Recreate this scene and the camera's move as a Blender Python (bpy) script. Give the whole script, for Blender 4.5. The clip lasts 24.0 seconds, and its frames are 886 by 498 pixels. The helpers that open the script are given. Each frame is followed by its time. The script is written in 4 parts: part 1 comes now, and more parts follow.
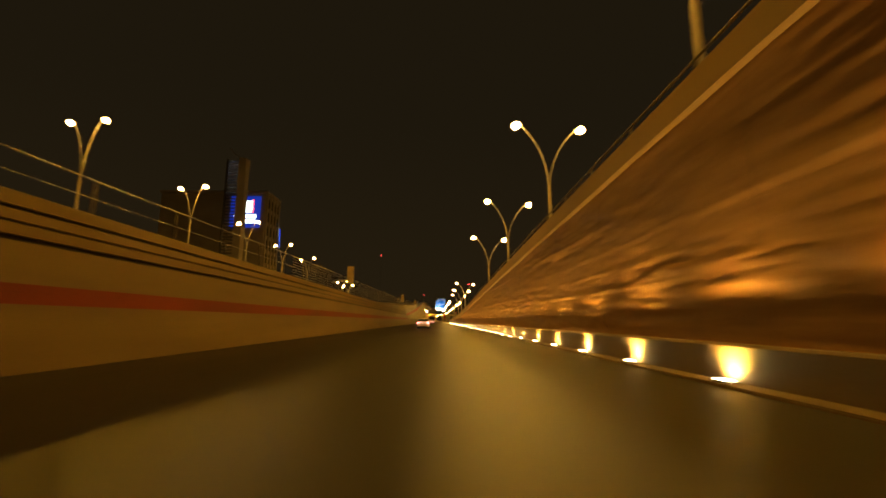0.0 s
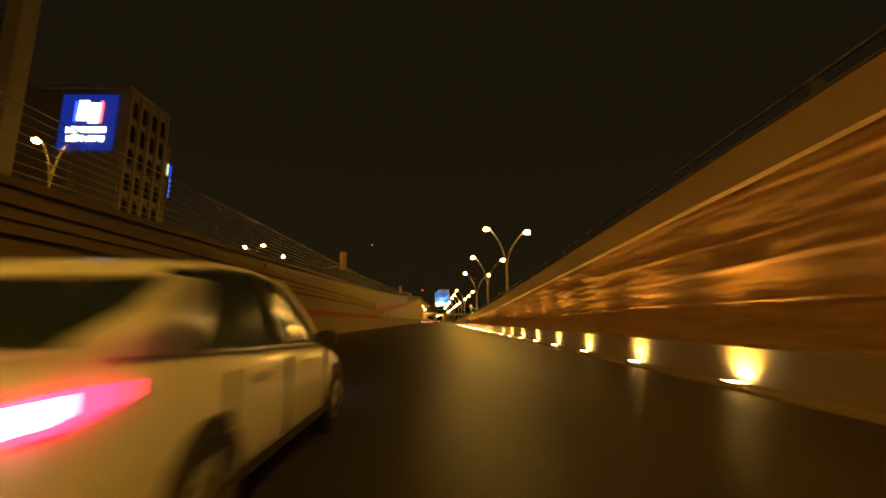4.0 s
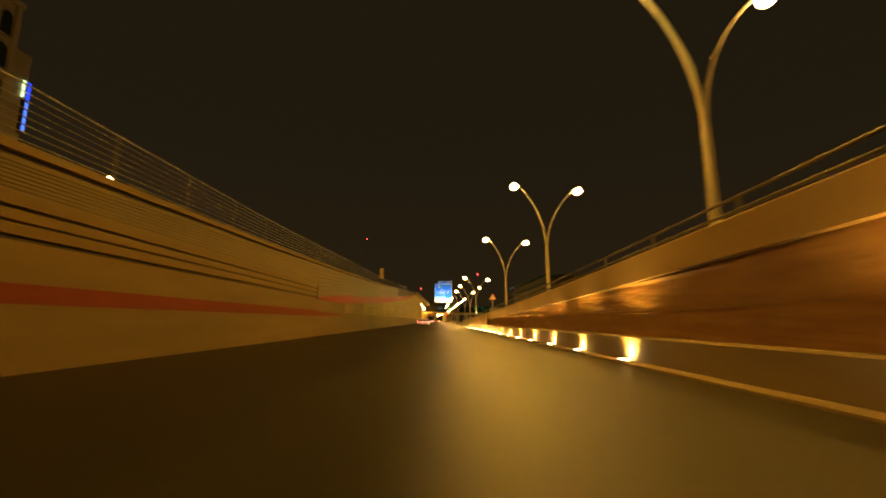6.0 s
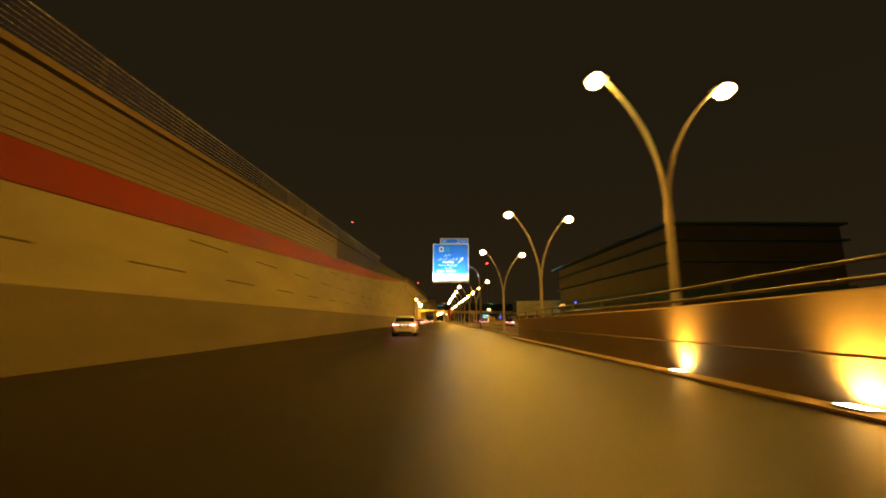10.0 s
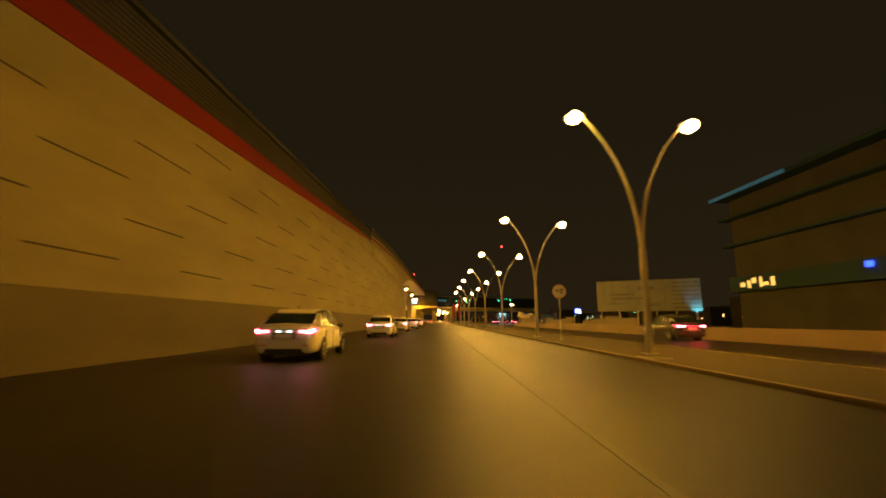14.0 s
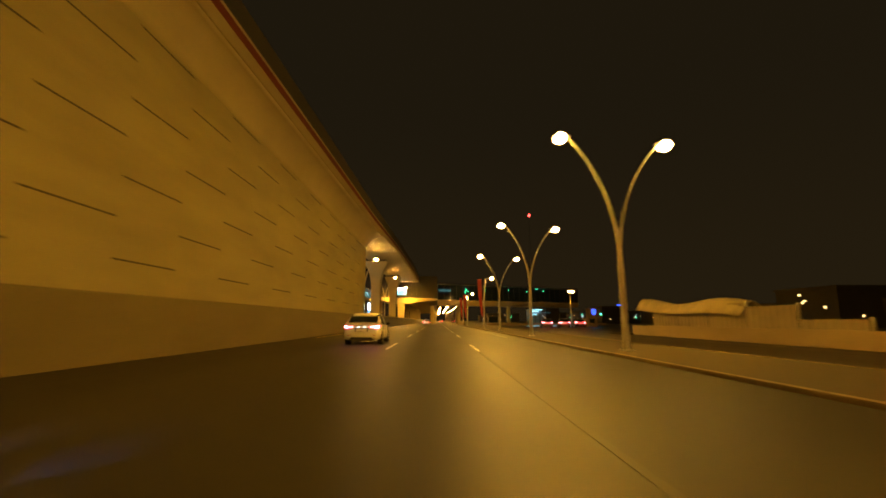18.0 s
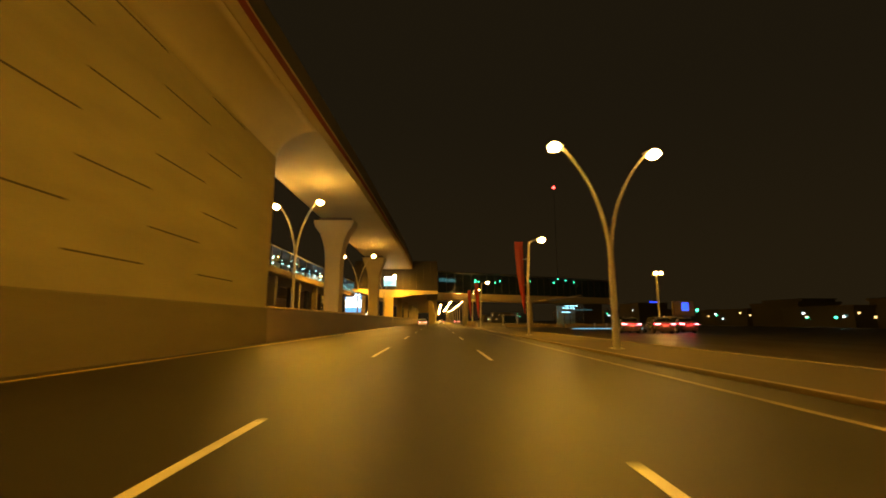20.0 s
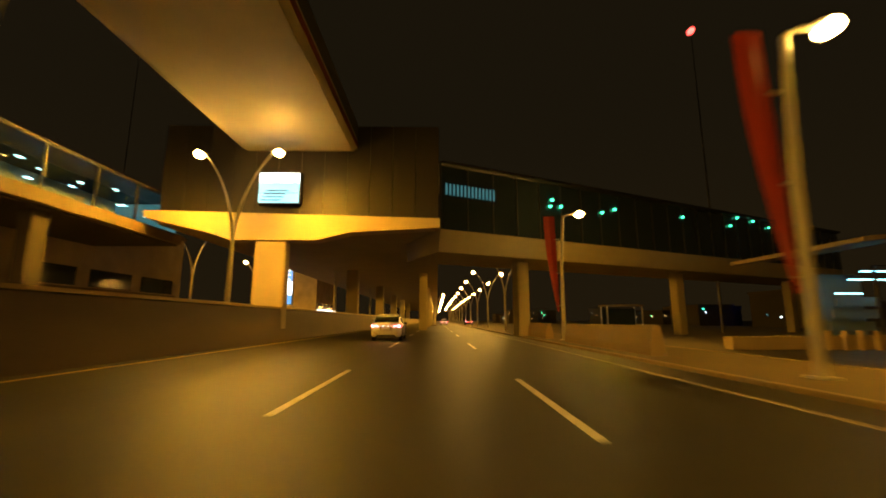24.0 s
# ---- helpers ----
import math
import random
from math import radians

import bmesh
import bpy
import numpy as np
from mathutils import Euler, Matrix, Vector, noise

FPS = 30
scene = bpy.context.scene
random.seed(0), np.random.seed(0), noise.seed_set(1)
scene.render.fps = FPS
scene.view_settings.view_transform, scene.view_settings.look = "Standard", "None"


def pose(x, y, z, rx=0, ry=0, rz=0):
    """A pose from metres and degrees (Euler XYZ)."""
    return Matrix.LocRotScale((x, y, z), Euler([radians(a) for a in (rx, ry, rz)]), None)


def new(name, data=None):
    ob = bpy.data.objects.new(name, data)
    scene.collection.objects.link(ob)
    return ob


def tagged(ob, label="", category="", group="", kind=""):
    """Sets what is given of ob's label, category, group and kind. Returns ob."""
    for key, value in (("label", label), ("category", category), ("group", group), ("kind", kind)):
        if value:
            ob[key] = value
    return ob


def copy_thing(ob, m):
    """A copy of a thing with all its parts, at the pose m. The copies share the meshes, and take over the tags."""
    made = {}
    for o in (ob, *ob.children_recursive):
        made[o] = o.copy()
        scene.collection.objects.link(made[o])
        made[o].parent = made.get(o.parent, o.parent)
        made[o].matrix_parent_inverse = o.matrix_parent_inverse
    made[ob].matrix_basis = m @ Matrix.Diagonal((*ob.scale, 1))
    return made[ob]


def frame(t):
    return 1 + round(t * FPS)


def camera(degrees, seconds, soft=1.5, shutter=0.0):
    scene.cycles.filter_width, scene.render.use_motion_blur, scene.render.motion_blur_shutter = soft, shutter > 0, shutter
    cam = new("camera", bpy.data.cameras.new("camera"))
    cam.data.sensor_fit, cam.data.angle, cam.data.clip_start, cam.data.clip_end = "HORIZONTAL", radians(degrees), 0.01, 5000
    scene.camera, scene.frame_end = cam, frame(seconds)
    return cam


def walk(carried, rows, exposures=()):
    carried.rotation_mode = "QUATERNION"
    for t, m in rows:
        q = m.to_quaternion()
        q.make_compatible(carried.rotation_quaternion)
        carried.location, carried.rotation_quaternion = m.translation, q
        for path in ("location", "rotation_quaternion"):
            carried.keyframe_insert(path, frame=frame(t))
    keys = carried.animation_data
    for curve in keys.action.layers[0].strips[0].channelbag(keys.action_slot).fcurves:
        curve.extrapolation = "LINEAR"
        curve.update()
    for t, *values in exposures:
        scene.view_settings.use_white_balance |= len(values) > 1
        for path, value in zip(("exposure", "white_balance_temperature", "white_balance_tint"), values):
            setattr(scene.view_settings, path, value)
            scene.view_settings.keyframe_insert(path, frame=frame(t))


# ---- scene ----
ROAD = 1.5                         # metres of road to one station of the plan's y
cam = camera(92.54, 24.0, soft=1.8, shutter=0.5)
SPEED = 10.29                      # stations a second along +y
EYE_Z, TILT, YAW = 1.15, 9.6, -0.83
ROWS = [(t, pose(0, ROAD * (SPEED * t + 0.2 * max(0, t - 20.5)), EYE_Z, 90 + TILT, 0, YAW)) for t in np.arange(0, 24.01, 0.5)]
walk(cam, ROWS, exposures=[(0, 0.65), (2.5, 0.35), (4.4, 0.3), (5.2, 0.4), (6.1, 0.82), (7.5, 0.9), (8.2, 0.75), (9, 0.45), (10, 0.85), (12.4, 0.55), (13.1, 0.25), (14, 0.75), (15, 0.77), (16, 0.87), (18, 0.68), (21, 0.55), (22, 0.42), (24, 0.33)])

# ---- world and light ----
world = bpy.data.worlds.new("night")
scene.world = world
world.use_nodes = True
# night sky: a warm town glow over the horizon, darker overhead
wn = world.node_tree.nodes
wl = world.node_tree.links
way_up = wn.new("ShaderNodeTexCoord")
axes = wn.new("ShaderNodeSeparateXYZ")
ramp = wn.new("ShaderNodeValToRGB")
wl.new(way_up.outputs["Generated"], axes.inputs[0])
wl.new(axes.outputs["Z"], ramp.inputs[0])
ramp.color_ramp.interpolation = "EASE"
ramp.color_ramp.elements[0].position, ramp.color_ramp.elements[0].color = 0.0, (0.0108, 0.007, 0.0027, 1)
ramp.color_ramp.elements[1].position, ramp.color_ramp.elements[1].color = 0.5, (0.0078, 0.0054, 0.0024, 1)
wl.new(ramp.outputs[0], wn["Background"].inputs[0])
wn["Background"].inputs[1].default_value = 1.0
SODIUM = (1.0, 0.45, 0.02)
HEAD_W = 2200.0
UP_W = 620.0


# ---- materials ----
def material(name, base, rough=0.7, metal=0.0, vary=0.15, scale=2.0, fine=40.0, bump=0.2, spec=0.5, emit=None, power=0.0, tint=None, stain=None, stretch=None):
    m = bpy.data.materials.new(name)
    m.use_nodes = True
    nt = m.node_tree
    b = nt.nodes["Principled BSDF"]
    b.inputs["Roughness"].default_value = rough
    b.inputs["Metallic"].default_value = metal
    b.inputs["Specular IOR Level"].default_value = spec
    if emit:
        b.inputs["Emission Color"].default_value = (*emit, 1)
        b.inputs["Emission Strength"].default_value = power
    if vary <= 0:
        b.inputs["Base Color"].default_value = (*base, 1)
        return m
    co = nt.nodes.new("ShaderNodeTexCoord")
    src = co.outputs["Object"]
    if stretch:
        mp = nt.nodes.new("ShaderNodeMapping")
        mp.inputs["Scale"].default_value = stretch
        nt.links.new(src, mp.inputs["Vector"])
        src = mp.outputs["Vector"]
    n1 = nt.nodes.new("ShaderNodeTexNoise")
    n1.inputs["Scale"].default_value = scale
    n1.inputs["Detail"].default_value = 5
    n2 = nt.nodes.new("ShaderNodeTexNoise")
    n2.inputs["Scale"].default_value = fine
    n2.inputs["Detail"].default_value = 3
    nt.links.new(src, n1.inputs["Vector"])
    nt.links.new(co.outputs["Object"], n2.inputs["Vector"])
    mix = nt.nodes.new("ShaderNodeMath")
    mix.operation = "MULTIPLY_ADD"
    nt.links.new(n2.outputs["Fac"], mix.inputs[0])
    mix.inputs[1].default_value = 0.45
    nt.links.new(n1.outputs["Fac"], mix.inputs[2])
    info = nt.nodes.new("ShaderNodeObjectInfo")
    rnd = nt.nodes.new("ShaderNodeMath")
    rnd.operation = "MULTIPLY_ADD"
    nt.links.new(info.outputs["Random"], rnd.inputs[0])
    rnd.inputs[1].default_value = 0.12
    nt.links.new(mix.outputs[0], rnd.inputs[2])
    ramp = nt.nodes.new("ShaderNodeValToRGB")
    lo, hi = 1 - vary, 1 + vary
    t = tint or (1, 1, 1)
    ramp.color_ramp.elements[0].position = 0.45
    ramp.color_ramp.elements[1].position = 1.0
    ramp.color_ramp.elements[0].color = (*[c * lo * k for c, k in zip(base, t)], 1)
    ramp.color_ramp.elements[1].color = (*[min(1, c * hi) for c in base], 1)
    nt.links.new(rnd.outputs[0], ramp.inputs["Fac"])
    nt.links.new(ramp.outputs["Color"], b.inputs["Base Color"])
    rr = nt.nodes.new("ShaderNodeMath")
    rr.operation = "MULTIPLY_ADD"
    nt.links.new(n1.outputs["Fac"], rr.inputs[0])
    rr.inputs[1].default_value = 0.25
    rr.inputs[2].default_value = max(0.02, rough - 0.12)
    nt.links.new(rr.outputs[0], b.inputs["Roughness"])
    if bump > 0:
        bp = nt.nodes.new("ShaderNodeBump")
        bp.inputs["Strength"].default_value = bump
        bp.inputs["Distance"].default_value = 0.02
        nt.links.new(mix.outputs[0], bp.inputs["Height"])
        nt.links.new(bp.outputs["Normal"], b.inputs["Normal"])
    return m


def glow(name, col, power):
    m = bpy.data.materials.new(name)
    m.use_nodes = True
    b = m.node_tree.nodes["Principled BSDF"]
    b.inputs["Base Color"].default_value = (0.02, 0.02, 0.02, 1)
    b.inputs["Emission Color"].default_value = (*col, 1)
    b.inputs["Emission Strength"].default_value = power
    return m


ASPHALT = material("asphalt", (0.029, 0.028, 0.0245), 0.48, vary=0.5, scale=0.35, fine=90, bump=0.28, spec=0.22, stretch=(1, 0.12, 1))
ASPHALT2 = material("service_asphalt", (0.022, 0.019, 0.015), 0.5, spec=0.25, vary=0.25, scale=0.5, fine=110, bump=0.25, stretch=(1, 0.15, 1))
EARTH = material("earth", (0.07, 0.06, 0.045), 0.9, vary=0.35, scale=0.1, fine=6, bump=0.4)
CREAM = material("cream_concrete", (0.25, 0.22, 0.11), 0.75, vary=0.24, scale=0.6, fine=30, bump=0.15, stretch=(1, 0.3, 1.2))
BUFF = material("buff_concrete", (0.155, 0.112, 0.052), 0.8, vary=0.28, scale=0.5, fine=26, bump=0.2, stretch=(1, 0.2, 1.5))
BARRIER = material("barrier_concrete", (0.2, 0.155, 0.095), 0.8, vary=0.22, scale=0.8, fine=30, bump=0.25, stretch=(1, 0.3, 1))
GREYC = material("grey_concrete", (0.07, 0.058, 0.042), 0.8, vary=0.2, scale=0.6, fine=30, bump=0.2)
DECKC = material("deck_concrete", (0.33, 0.28, 0.15), 0.75, vary=0.14, scale=0.4, fine=24, bump=0.12)
ROCK = material("carved_rock_panel", (0.29, 0.165, 0.058), 0.62, vary=0.22, scale=2.0, fine=30, bump=0.5, stretch=(1, 0.4, 2.2), tint=(1, 0.85, 0.7))
RED = material("red_paint", (0.2, 0.011, 0.005), 0.56, spec=0.22, vary=0.2, scale=0.8, fine=20, bump=0.1, stretch=(1, 0.25, 1))
# bright base colour carries the lamplight on the barrier's top edge
CAPST = material("lit_edge_cap", (0.6, 0.46, 0.2), 0.6, vary=0.15, scale=1.5, fine=30, bump=0.15)
COPE = material("warm_coping_concrete", (0.25, 0.165, 0.068), 0.72, vary=0.25, scale=0.6, fine=26, bump=0.2, stretch=(1, 0.25, 1.2))
MIDBAR = material("pale_barrier_concrete", (0.17, 0.13, 0.078), 0.6, vary=0.35, scale=0.5, fine=30, bump=0.2, stretch=(1, 0.3, 1))
SOOTY = material("sooty_barrier_concrete", (0.125, 0.105, 0.056), 0.8, vary=0.25, scale=0.7, fine=30, bump=0.25, stretch=(1, 0.25, 1))
PALEB = material("pale_buff_concrete", (0.2, 0.163, 0.08), 0.78, vary=0.26, scale=0.55, fine=28, bump=0.18, stretch=(1, 0.25, 1.3))
DULLRED = material("dull_red_paint", (0.15, 0.024, 0.012), 0.7, spec=0.3, vary=0.35, scale=0.7, fine=20, bump=0.1, stretch=(1, 0.25, 1))
RIBC = material("ribbed_buff_concrete", (0.125, 0.094, 0.048), 0.6, vary=0.3, scale=0.7, fine=26, bump=0.2, stretch=(1, 0.2, 1.5))
# concrete above the lamps' cut-off: its lack of light is put into the colour
DUSK = material("unlit_tone_concrete", (0.03, 0.03, 0.028), 0.8, vary=0.25, scale=0.6, fine=26, bump=0.2)
# dark tone that stands for the shade inside gaps and slots
GROOVE = material("painted_groove_shade", (0.06, 0.05, 0.04), 0.9, vary=0.2)
WORNP = material("worn_road_paint", (0.036, 0.034, 0.03), 0.6, vary=0.5, scale=2, fine=40, bump=0.2)
PAINT = material("road_paint", (0.62, 0.6, 0.55), 0.55, vary=0.3, scale=3, fine=60, bump=0.2)
YPAINT = material("yellow_road_paint", (0.6, 0.45, 0.12), 0.55, vary=0.3, scale=3, fine=60, bump=0.2)
STEEL = material("galvanised_steel", (0.45, 0.44, 0.42), 0.45, 0.6, vary=0.15, scale=3, fine=50, bump=0.05)
POLE = material("painted_pole", (0.36, 0.34, 0.29), 0.45, 0.2, vary=0.12, scale=2, fine=40, bump=0.04)
RAILM = material("dull_rail_steel", (0.09, 0.085, 0.075), 0.6, 0.4, vary=0.2, scale=3, fine=50, bump=0.05)
EDGEP = material("worn_edge_paint", (0.2, 0.18, 0.13), 0.6, vary=0.5, scale=1.2, fine=30, bump=0.2)
DARKM = material("dark_metal", (0.05, 0.05, 0.05), 0.5, 0.5, vary=0.15)
KERB = material("kerb_stone", (0.17, 0.135, 0.08), 0.8, vary=0.2, scale=1.5, fine=30, bump=0.2)
PAVE = material("paving", (0.04, 0.031, 0.017), 0.85, vary=0.25, scale=0.7, fine=18, bump=0.3)
SANDY = material("sandy_paving", (0.07, 0.054, 0.029), 0.85, vary=0.3, scale=0.5, fine=14, bump=0.3)
LAMPGLOW = glow("sodium_lamp_glow", (1.0, 0.52, 0.1), 210)
UPGLOW = glow("floor_light_glow", (1.0, 0.75, 0.35), 60)


# ---- mesh helpers ----
OWN = []                           # things built about their own base, in metres


def own(name, m=None):
    OWN.append(empty(name, m))
    return OWN[-1]


def at(x, y, z, turn=0):
    """The pose of a thing at station y of the road."""
    return pose(x, ROAD * y, z, 0, 0, turn)


def part(name, bm, mat, parent=None, label="", smooth=False):
    """One mesh; outside the things of their own frame, y counts in stations."""
    root = parent
    while root is not None and root.parent is not None:
        root = root.parent
    if root is None or root not in OWN:
        for v in bm.verts:
            v.co.y *= ROAD
    me = bpy.data.meshes.new(name)
    bmesh.ops.recalc_face_normals(bm, faces=bm.faces)
    bm.to_mesh(me)
    bm.free()
    me.materials.append(mat)
    if smooth:
        me.shade_smooth()
    ob = new(name, me)
    if parent is not None:
        ob.parent = parent
    if label:
        ob["label"] = label
    return ob


def empty(name, m=None):
    ob = new(name)
    ob.empty_display_size = 0.2
    if m is not None:
        ob.matrix_basis = m
    return ob


def box(x0, x1, y0, y1, z0, z1, bevel=0.0, bm=None):
    own = bm is None
    bm = bm or bmesh.new()
    r = bmesh.ops.create_cube(bm, size=1, matrix=Matrix.LocRotScale(((x0 + x1) / 2, (y0 + y1) / 2, (z0 + z1) / 2), None, (x1 - x0, y1 - y0, z1 - z0)))
    if bevel > 0 and own:
        bmesh.ops.bevel(bm, geom=bm.edges[:], offset=bevel, segments=2, affect="EDGES")
    return bm


def tube(points, radii, seg=10, bm=None, caps=True):
    """A round tube through the points; radii one for all or one each."""
    bm = bm or bmesh.new()
    pts = [Vector(p) for p in points]
    if not hasattr(radii, "__len__"):
        radii = [radii] * len(pts)
    rings = []
    for i, p in enumerate(pts):
        d = (pts[min(i + 1, len(pts) - 1)] - pts[max(i - 1, 0)]).normalized()
        u = d.cross(Vector((0, 1, 0)) if abs(d.y) < 0.9 else Vector((1, 0, 0))).normalized()
        v = d.cross(u)
        rings.append([bm.verts.new(p + radii[i] * (math.cos(a) * u + math.sin(a) * v)) for a in (2 * math.pi * k / seg for k in range(seg))])
    for r0, r1 in zip(rings, rings[1:]):
        for k in range(seg):
            bm.faces.new((r0[k], r0[(k + 1) % seg], r1[(k + 1) % seg], r1[k]))
    if caps:
        for ring in (rings[0][::-1], rings[-1]):
            bm.faces.new([bm.verts.new(v.co) for v in ring])
    return bm


def loft(sections, bm=None, closed=True):
    """Joins rings of equal count; closes each ring into a solid with end caps."""
    bm = bm or bmesh.new()
    rings = [[bm.verts.new(p) for p in s] for s in sections]
    n = len(rings[0])
    for r0, r1 in zip(rings, rings[1:]):
        for k in range(n if closed else n - 1):
            bm.faces.new((r0[k], r0[(k + 1) % n], r1[(k + 1) % n], r1[k]))
    if closed:
        bm.faces.new(rings[0][::-1])
        bm.faces.new(rings[-1])
    return bm


def lerp(y, knots):
    if y <= knots[0][0]:
        return knots[0][1]
    for (a, va), (b, vb) in zip(knots, knots[1:]):
        if y <= b:
            return va + (vb - va) * (y - a) / (b - a)
    return knots[-1][1]


def along(y0, y1, step=4.0):
    n = max(1, round((y1 - y0) / step))
    return [y0 + (y1 - y0) * i / n for i in range(n + 1)]


def strip(ys, ring, bm=None):
    return loft([[(x, y, z) for x, z in ring(y)] for y in ys], bm)


# ---- ground and roads ----
bm = bmesh.new()
bmesh.ops.create_grid(bm, x_segments=4, y_segments=4, size=2500, matrix=Matrix.Translation((0, 300, -0.12)))
tagged(part("ground", bm, EARTH), "dark bare earth reaching to the horizon", "ground", kind="structure")
tagged(part("road", box(-9.4, 5.8, -40, 700, -0.3, 0), ASPHALT), "dark worn asphalt carriageway with lane markings", "road", kind="structure")
tagged(part("service_road", box(10.0, 16.0, 122, 212, -0.3, -0.02), ASPHALT2), "dark asphalt service road beside the median", "road", kind="structure")
tagged(part("junction_road", box(10.0, 70.0, 212, 259, -0.3, -0.025), ASPHALT2), "wide dark asphalt junction with a glossy surface", "road", kind="structure")
tagged(part("pavement", box(6.0, 9.8, 121, 222, -0.3, 0.07), PAVE), "brown paved median between the roads", "pavement", kind="structure")
tagged(part("pavement", box(6.0, 9.8, 222.01, 700, -0.3, 0.07), SANDY), "pale sandy median beside the junction", "pavement", kind="structure")
kerbs = tagged(empty("kerb"), "pale concrete kerb stones along the median", "kerb", kind="structure")
for y in along(121, 300, 1.3426)[:-1]:
    part("kerb_stone", box(5.8, 6.0, y + 0.006, y + 1.337, -0.3, 0.085, 0.02), KERB, kerbs)
part("far_kerb", box(5.8, 6.0, 300, 700, -0.3, 0.085, 0.02), KERB, kerbs)
part("inner_kerb", box(9.8, 10.0, 121, 700, -0.3, 0.085, 0.02), KERB, kerbs)

cover = tagged(empty("inspection_cover"), "dark iron inspection cover set in the paved median", "manhole cover")
part("frame", box(6.12, 6.8, 152.3, 152.95, 0.05, 0.076, 0.004), STEEL, cover)
part("lid", box(6.18, 6.74, 152.34, 152.91, 0.06, 0.082, 0.004), DARKM, cover, "dark iron lid")

# lane markings
dash_set = tagged(empty("lane_markings"), "white dashed lane lines painted on asphalt", "road marking", kind="structure")
for x, y0, size in ((1.61, 223.4, 2.9), (-2.06, 224.2, 3.2)):
    for k in range(-3, 12):
        y = y0 + 9.05 * k
        part("dash", box(x - 0.06, x + 0.06, y, y + size, 0.0, 0.005), PAINT, dash_set)
part("edge_line", box(4.72, 4.86, 205, 600, 0.0, 0.005), EDGEP, dash_set)
part("edge_line", box(-8.3, -8.14, 205, 600, 0.0, 0.005), YPAINT, dash_set, "faded yellow edge line")
part("lane_line", box(1.55, 1.65, 140, 200, 0.0, 0.005), WORNP, dash_set, "worn solid lane line")

# ---- underpass wall with carved rock panels ----
R_TOP = [(-40, 8.0), (5, 6.6), (17, 6.05), (27, 5.5), (40, 4.75), (56, 3.75), (66, 3.15), (76, 2.62), (87, 2.2), (100, 1.78), (110, 1.45), (124, 1.25)]
rtop = lambda y: lerp(y, R_TOP)
BAND_H = 0.72                      # height of the smooth coping
wall_e = tagged(empty("wall_east"), "tall underpass wall of carved orange rock panels with a smooth coping", "wall", kind="structure")
part("parapet", strip(along(-40, 122), lambda y: [(5.45, -0.2), (5.45, 0.68), (5.49, 0.72), (6.05, 0.72), (6.05, -0.2)]), BARRIER, wall_e, "smooth concrete plinth lit by floor lights")
part("coping", strip(along(-40, 122), lambda y: [(5.58, max(0.73, rtop(y) - BAND_H)), (5.58, rtop(y) - 0.03), (5.61, rtop(y)), (6.05, rtop(y)), (6.05, max(0.73, rtop(y) - BAND_H))]), COPE, wall_e)
part("ledge", box(4.98, 5.45, -40, 122, -0.2, 0.05, 0.02), BARRIER, wall_e, "low concrete ledge at the wall's foot")
part("backfill", strip(along(-40, 122), lambda y: [(6.05, -0.2), (6.05, rtop(y) - 0.25), (32, rtop(y) - 0.25), (62, -0.2)]), EARTH, wall_e, "raised ground behind the wall")
PANEL = 4.9


def rock_panel(y0):
    n, mz = 96, 72
    bm = bmesh.new()
    rows = []
    for i in range(n + 1):
        y = y0 + 0.006 + (PANEL - 0.012) * i / n
        hi = max(0.74, rtop(y) - BAND_H + 0.06)
        col = []
        for j in range(mz + 1):
            z = 0.66 + (hi - 0.66) * j / mz
            broad = noise.fractal((y * 0.2, 0.0, z * 0.7 - y * 0.05), 0.9, 2.2, 3)
            streak = noise.fractal((y * 0.55, 4.0, z * 3.2 - y * 0.1), 0.8, 2.1, 5)
            fine = noise.fractal((y * 2.6, 8.0, z * 9.0 - y * 0.3), 0.9, 2.0, 3)
            rough = min(1.0, max(0.0, noise.noise((y * 0.16, 1.7, z * 0.55)) * 1.6 + 0.35))
            lip = 0.0
            for k, level in enumerate((1.45, 2.15, 2.75, 3.5, 4.35)):
                d = z - level - 0.16 * noise.noise((y * 0.11, 2.3 * k, 0.5)) - 0.04 * noise.noise((y * 0.9, 5.1 * k, 2.5))
                run = min(1.0, max(0.0, 2.6 * noise.noise((y * 0.13 + 9.7 * k, 6.1, 0.0)) + (0.9 if k == 0 else 0.25)))
                lip += run * (math.exp(-(d / 0.035) ** 2) * 0.065 + (0.045 * math.exp(-d / 0.5) if d > 0 else 0.0))
            col.append(bm.verts.new((5.8 - 0.035 * broad - 0.05 * streak * (0.3 + rough) - 0.012 * fine * rough - lip, y, z)))
        rows.append(col)
    for a, b in zip(rows, rows[1:]):
        for j in range(mz):
            bm.faces.new((a[j], b[j], b[j + 1], a[j + 1]))
    return part("rock_panel", bm, ROCK, wall_e, smooth=True)


for k in range(-4, 22):
    if PANEL * k < 92:
        rock_panel(PANEL * k)
part("end_wall", strip(along(PANEL * 19, 122), lambda y: [(5.465, 0.66), (5.465, rtop(y) - 0.03), (5.49, rtop(y) + 0.004), (5.9, rtop(y) + 0.004), (5.9, 0.66)]), COPE, wall_e, "smooth concrete end of the wall")

# railing on the wall
rail = tagged(empty("railing_east"), "grey steel railing on top of the underpass wall", "railing", kind="structure")
for dz in (0.16, 0.42):
    part("rail", tube([(5.82, y, rtop(y) + dz) for y in along(-40, 128, 6)], 0.035, 8), RAILM, rail, smooth=True)
for y in along(-38, 126, 2.2):
    part("post", box(5.79, 5.85, y - 0.02, y + 0.02, rtop(y) - 0.02, rtop(y) + 0.44), RAILM, rail)

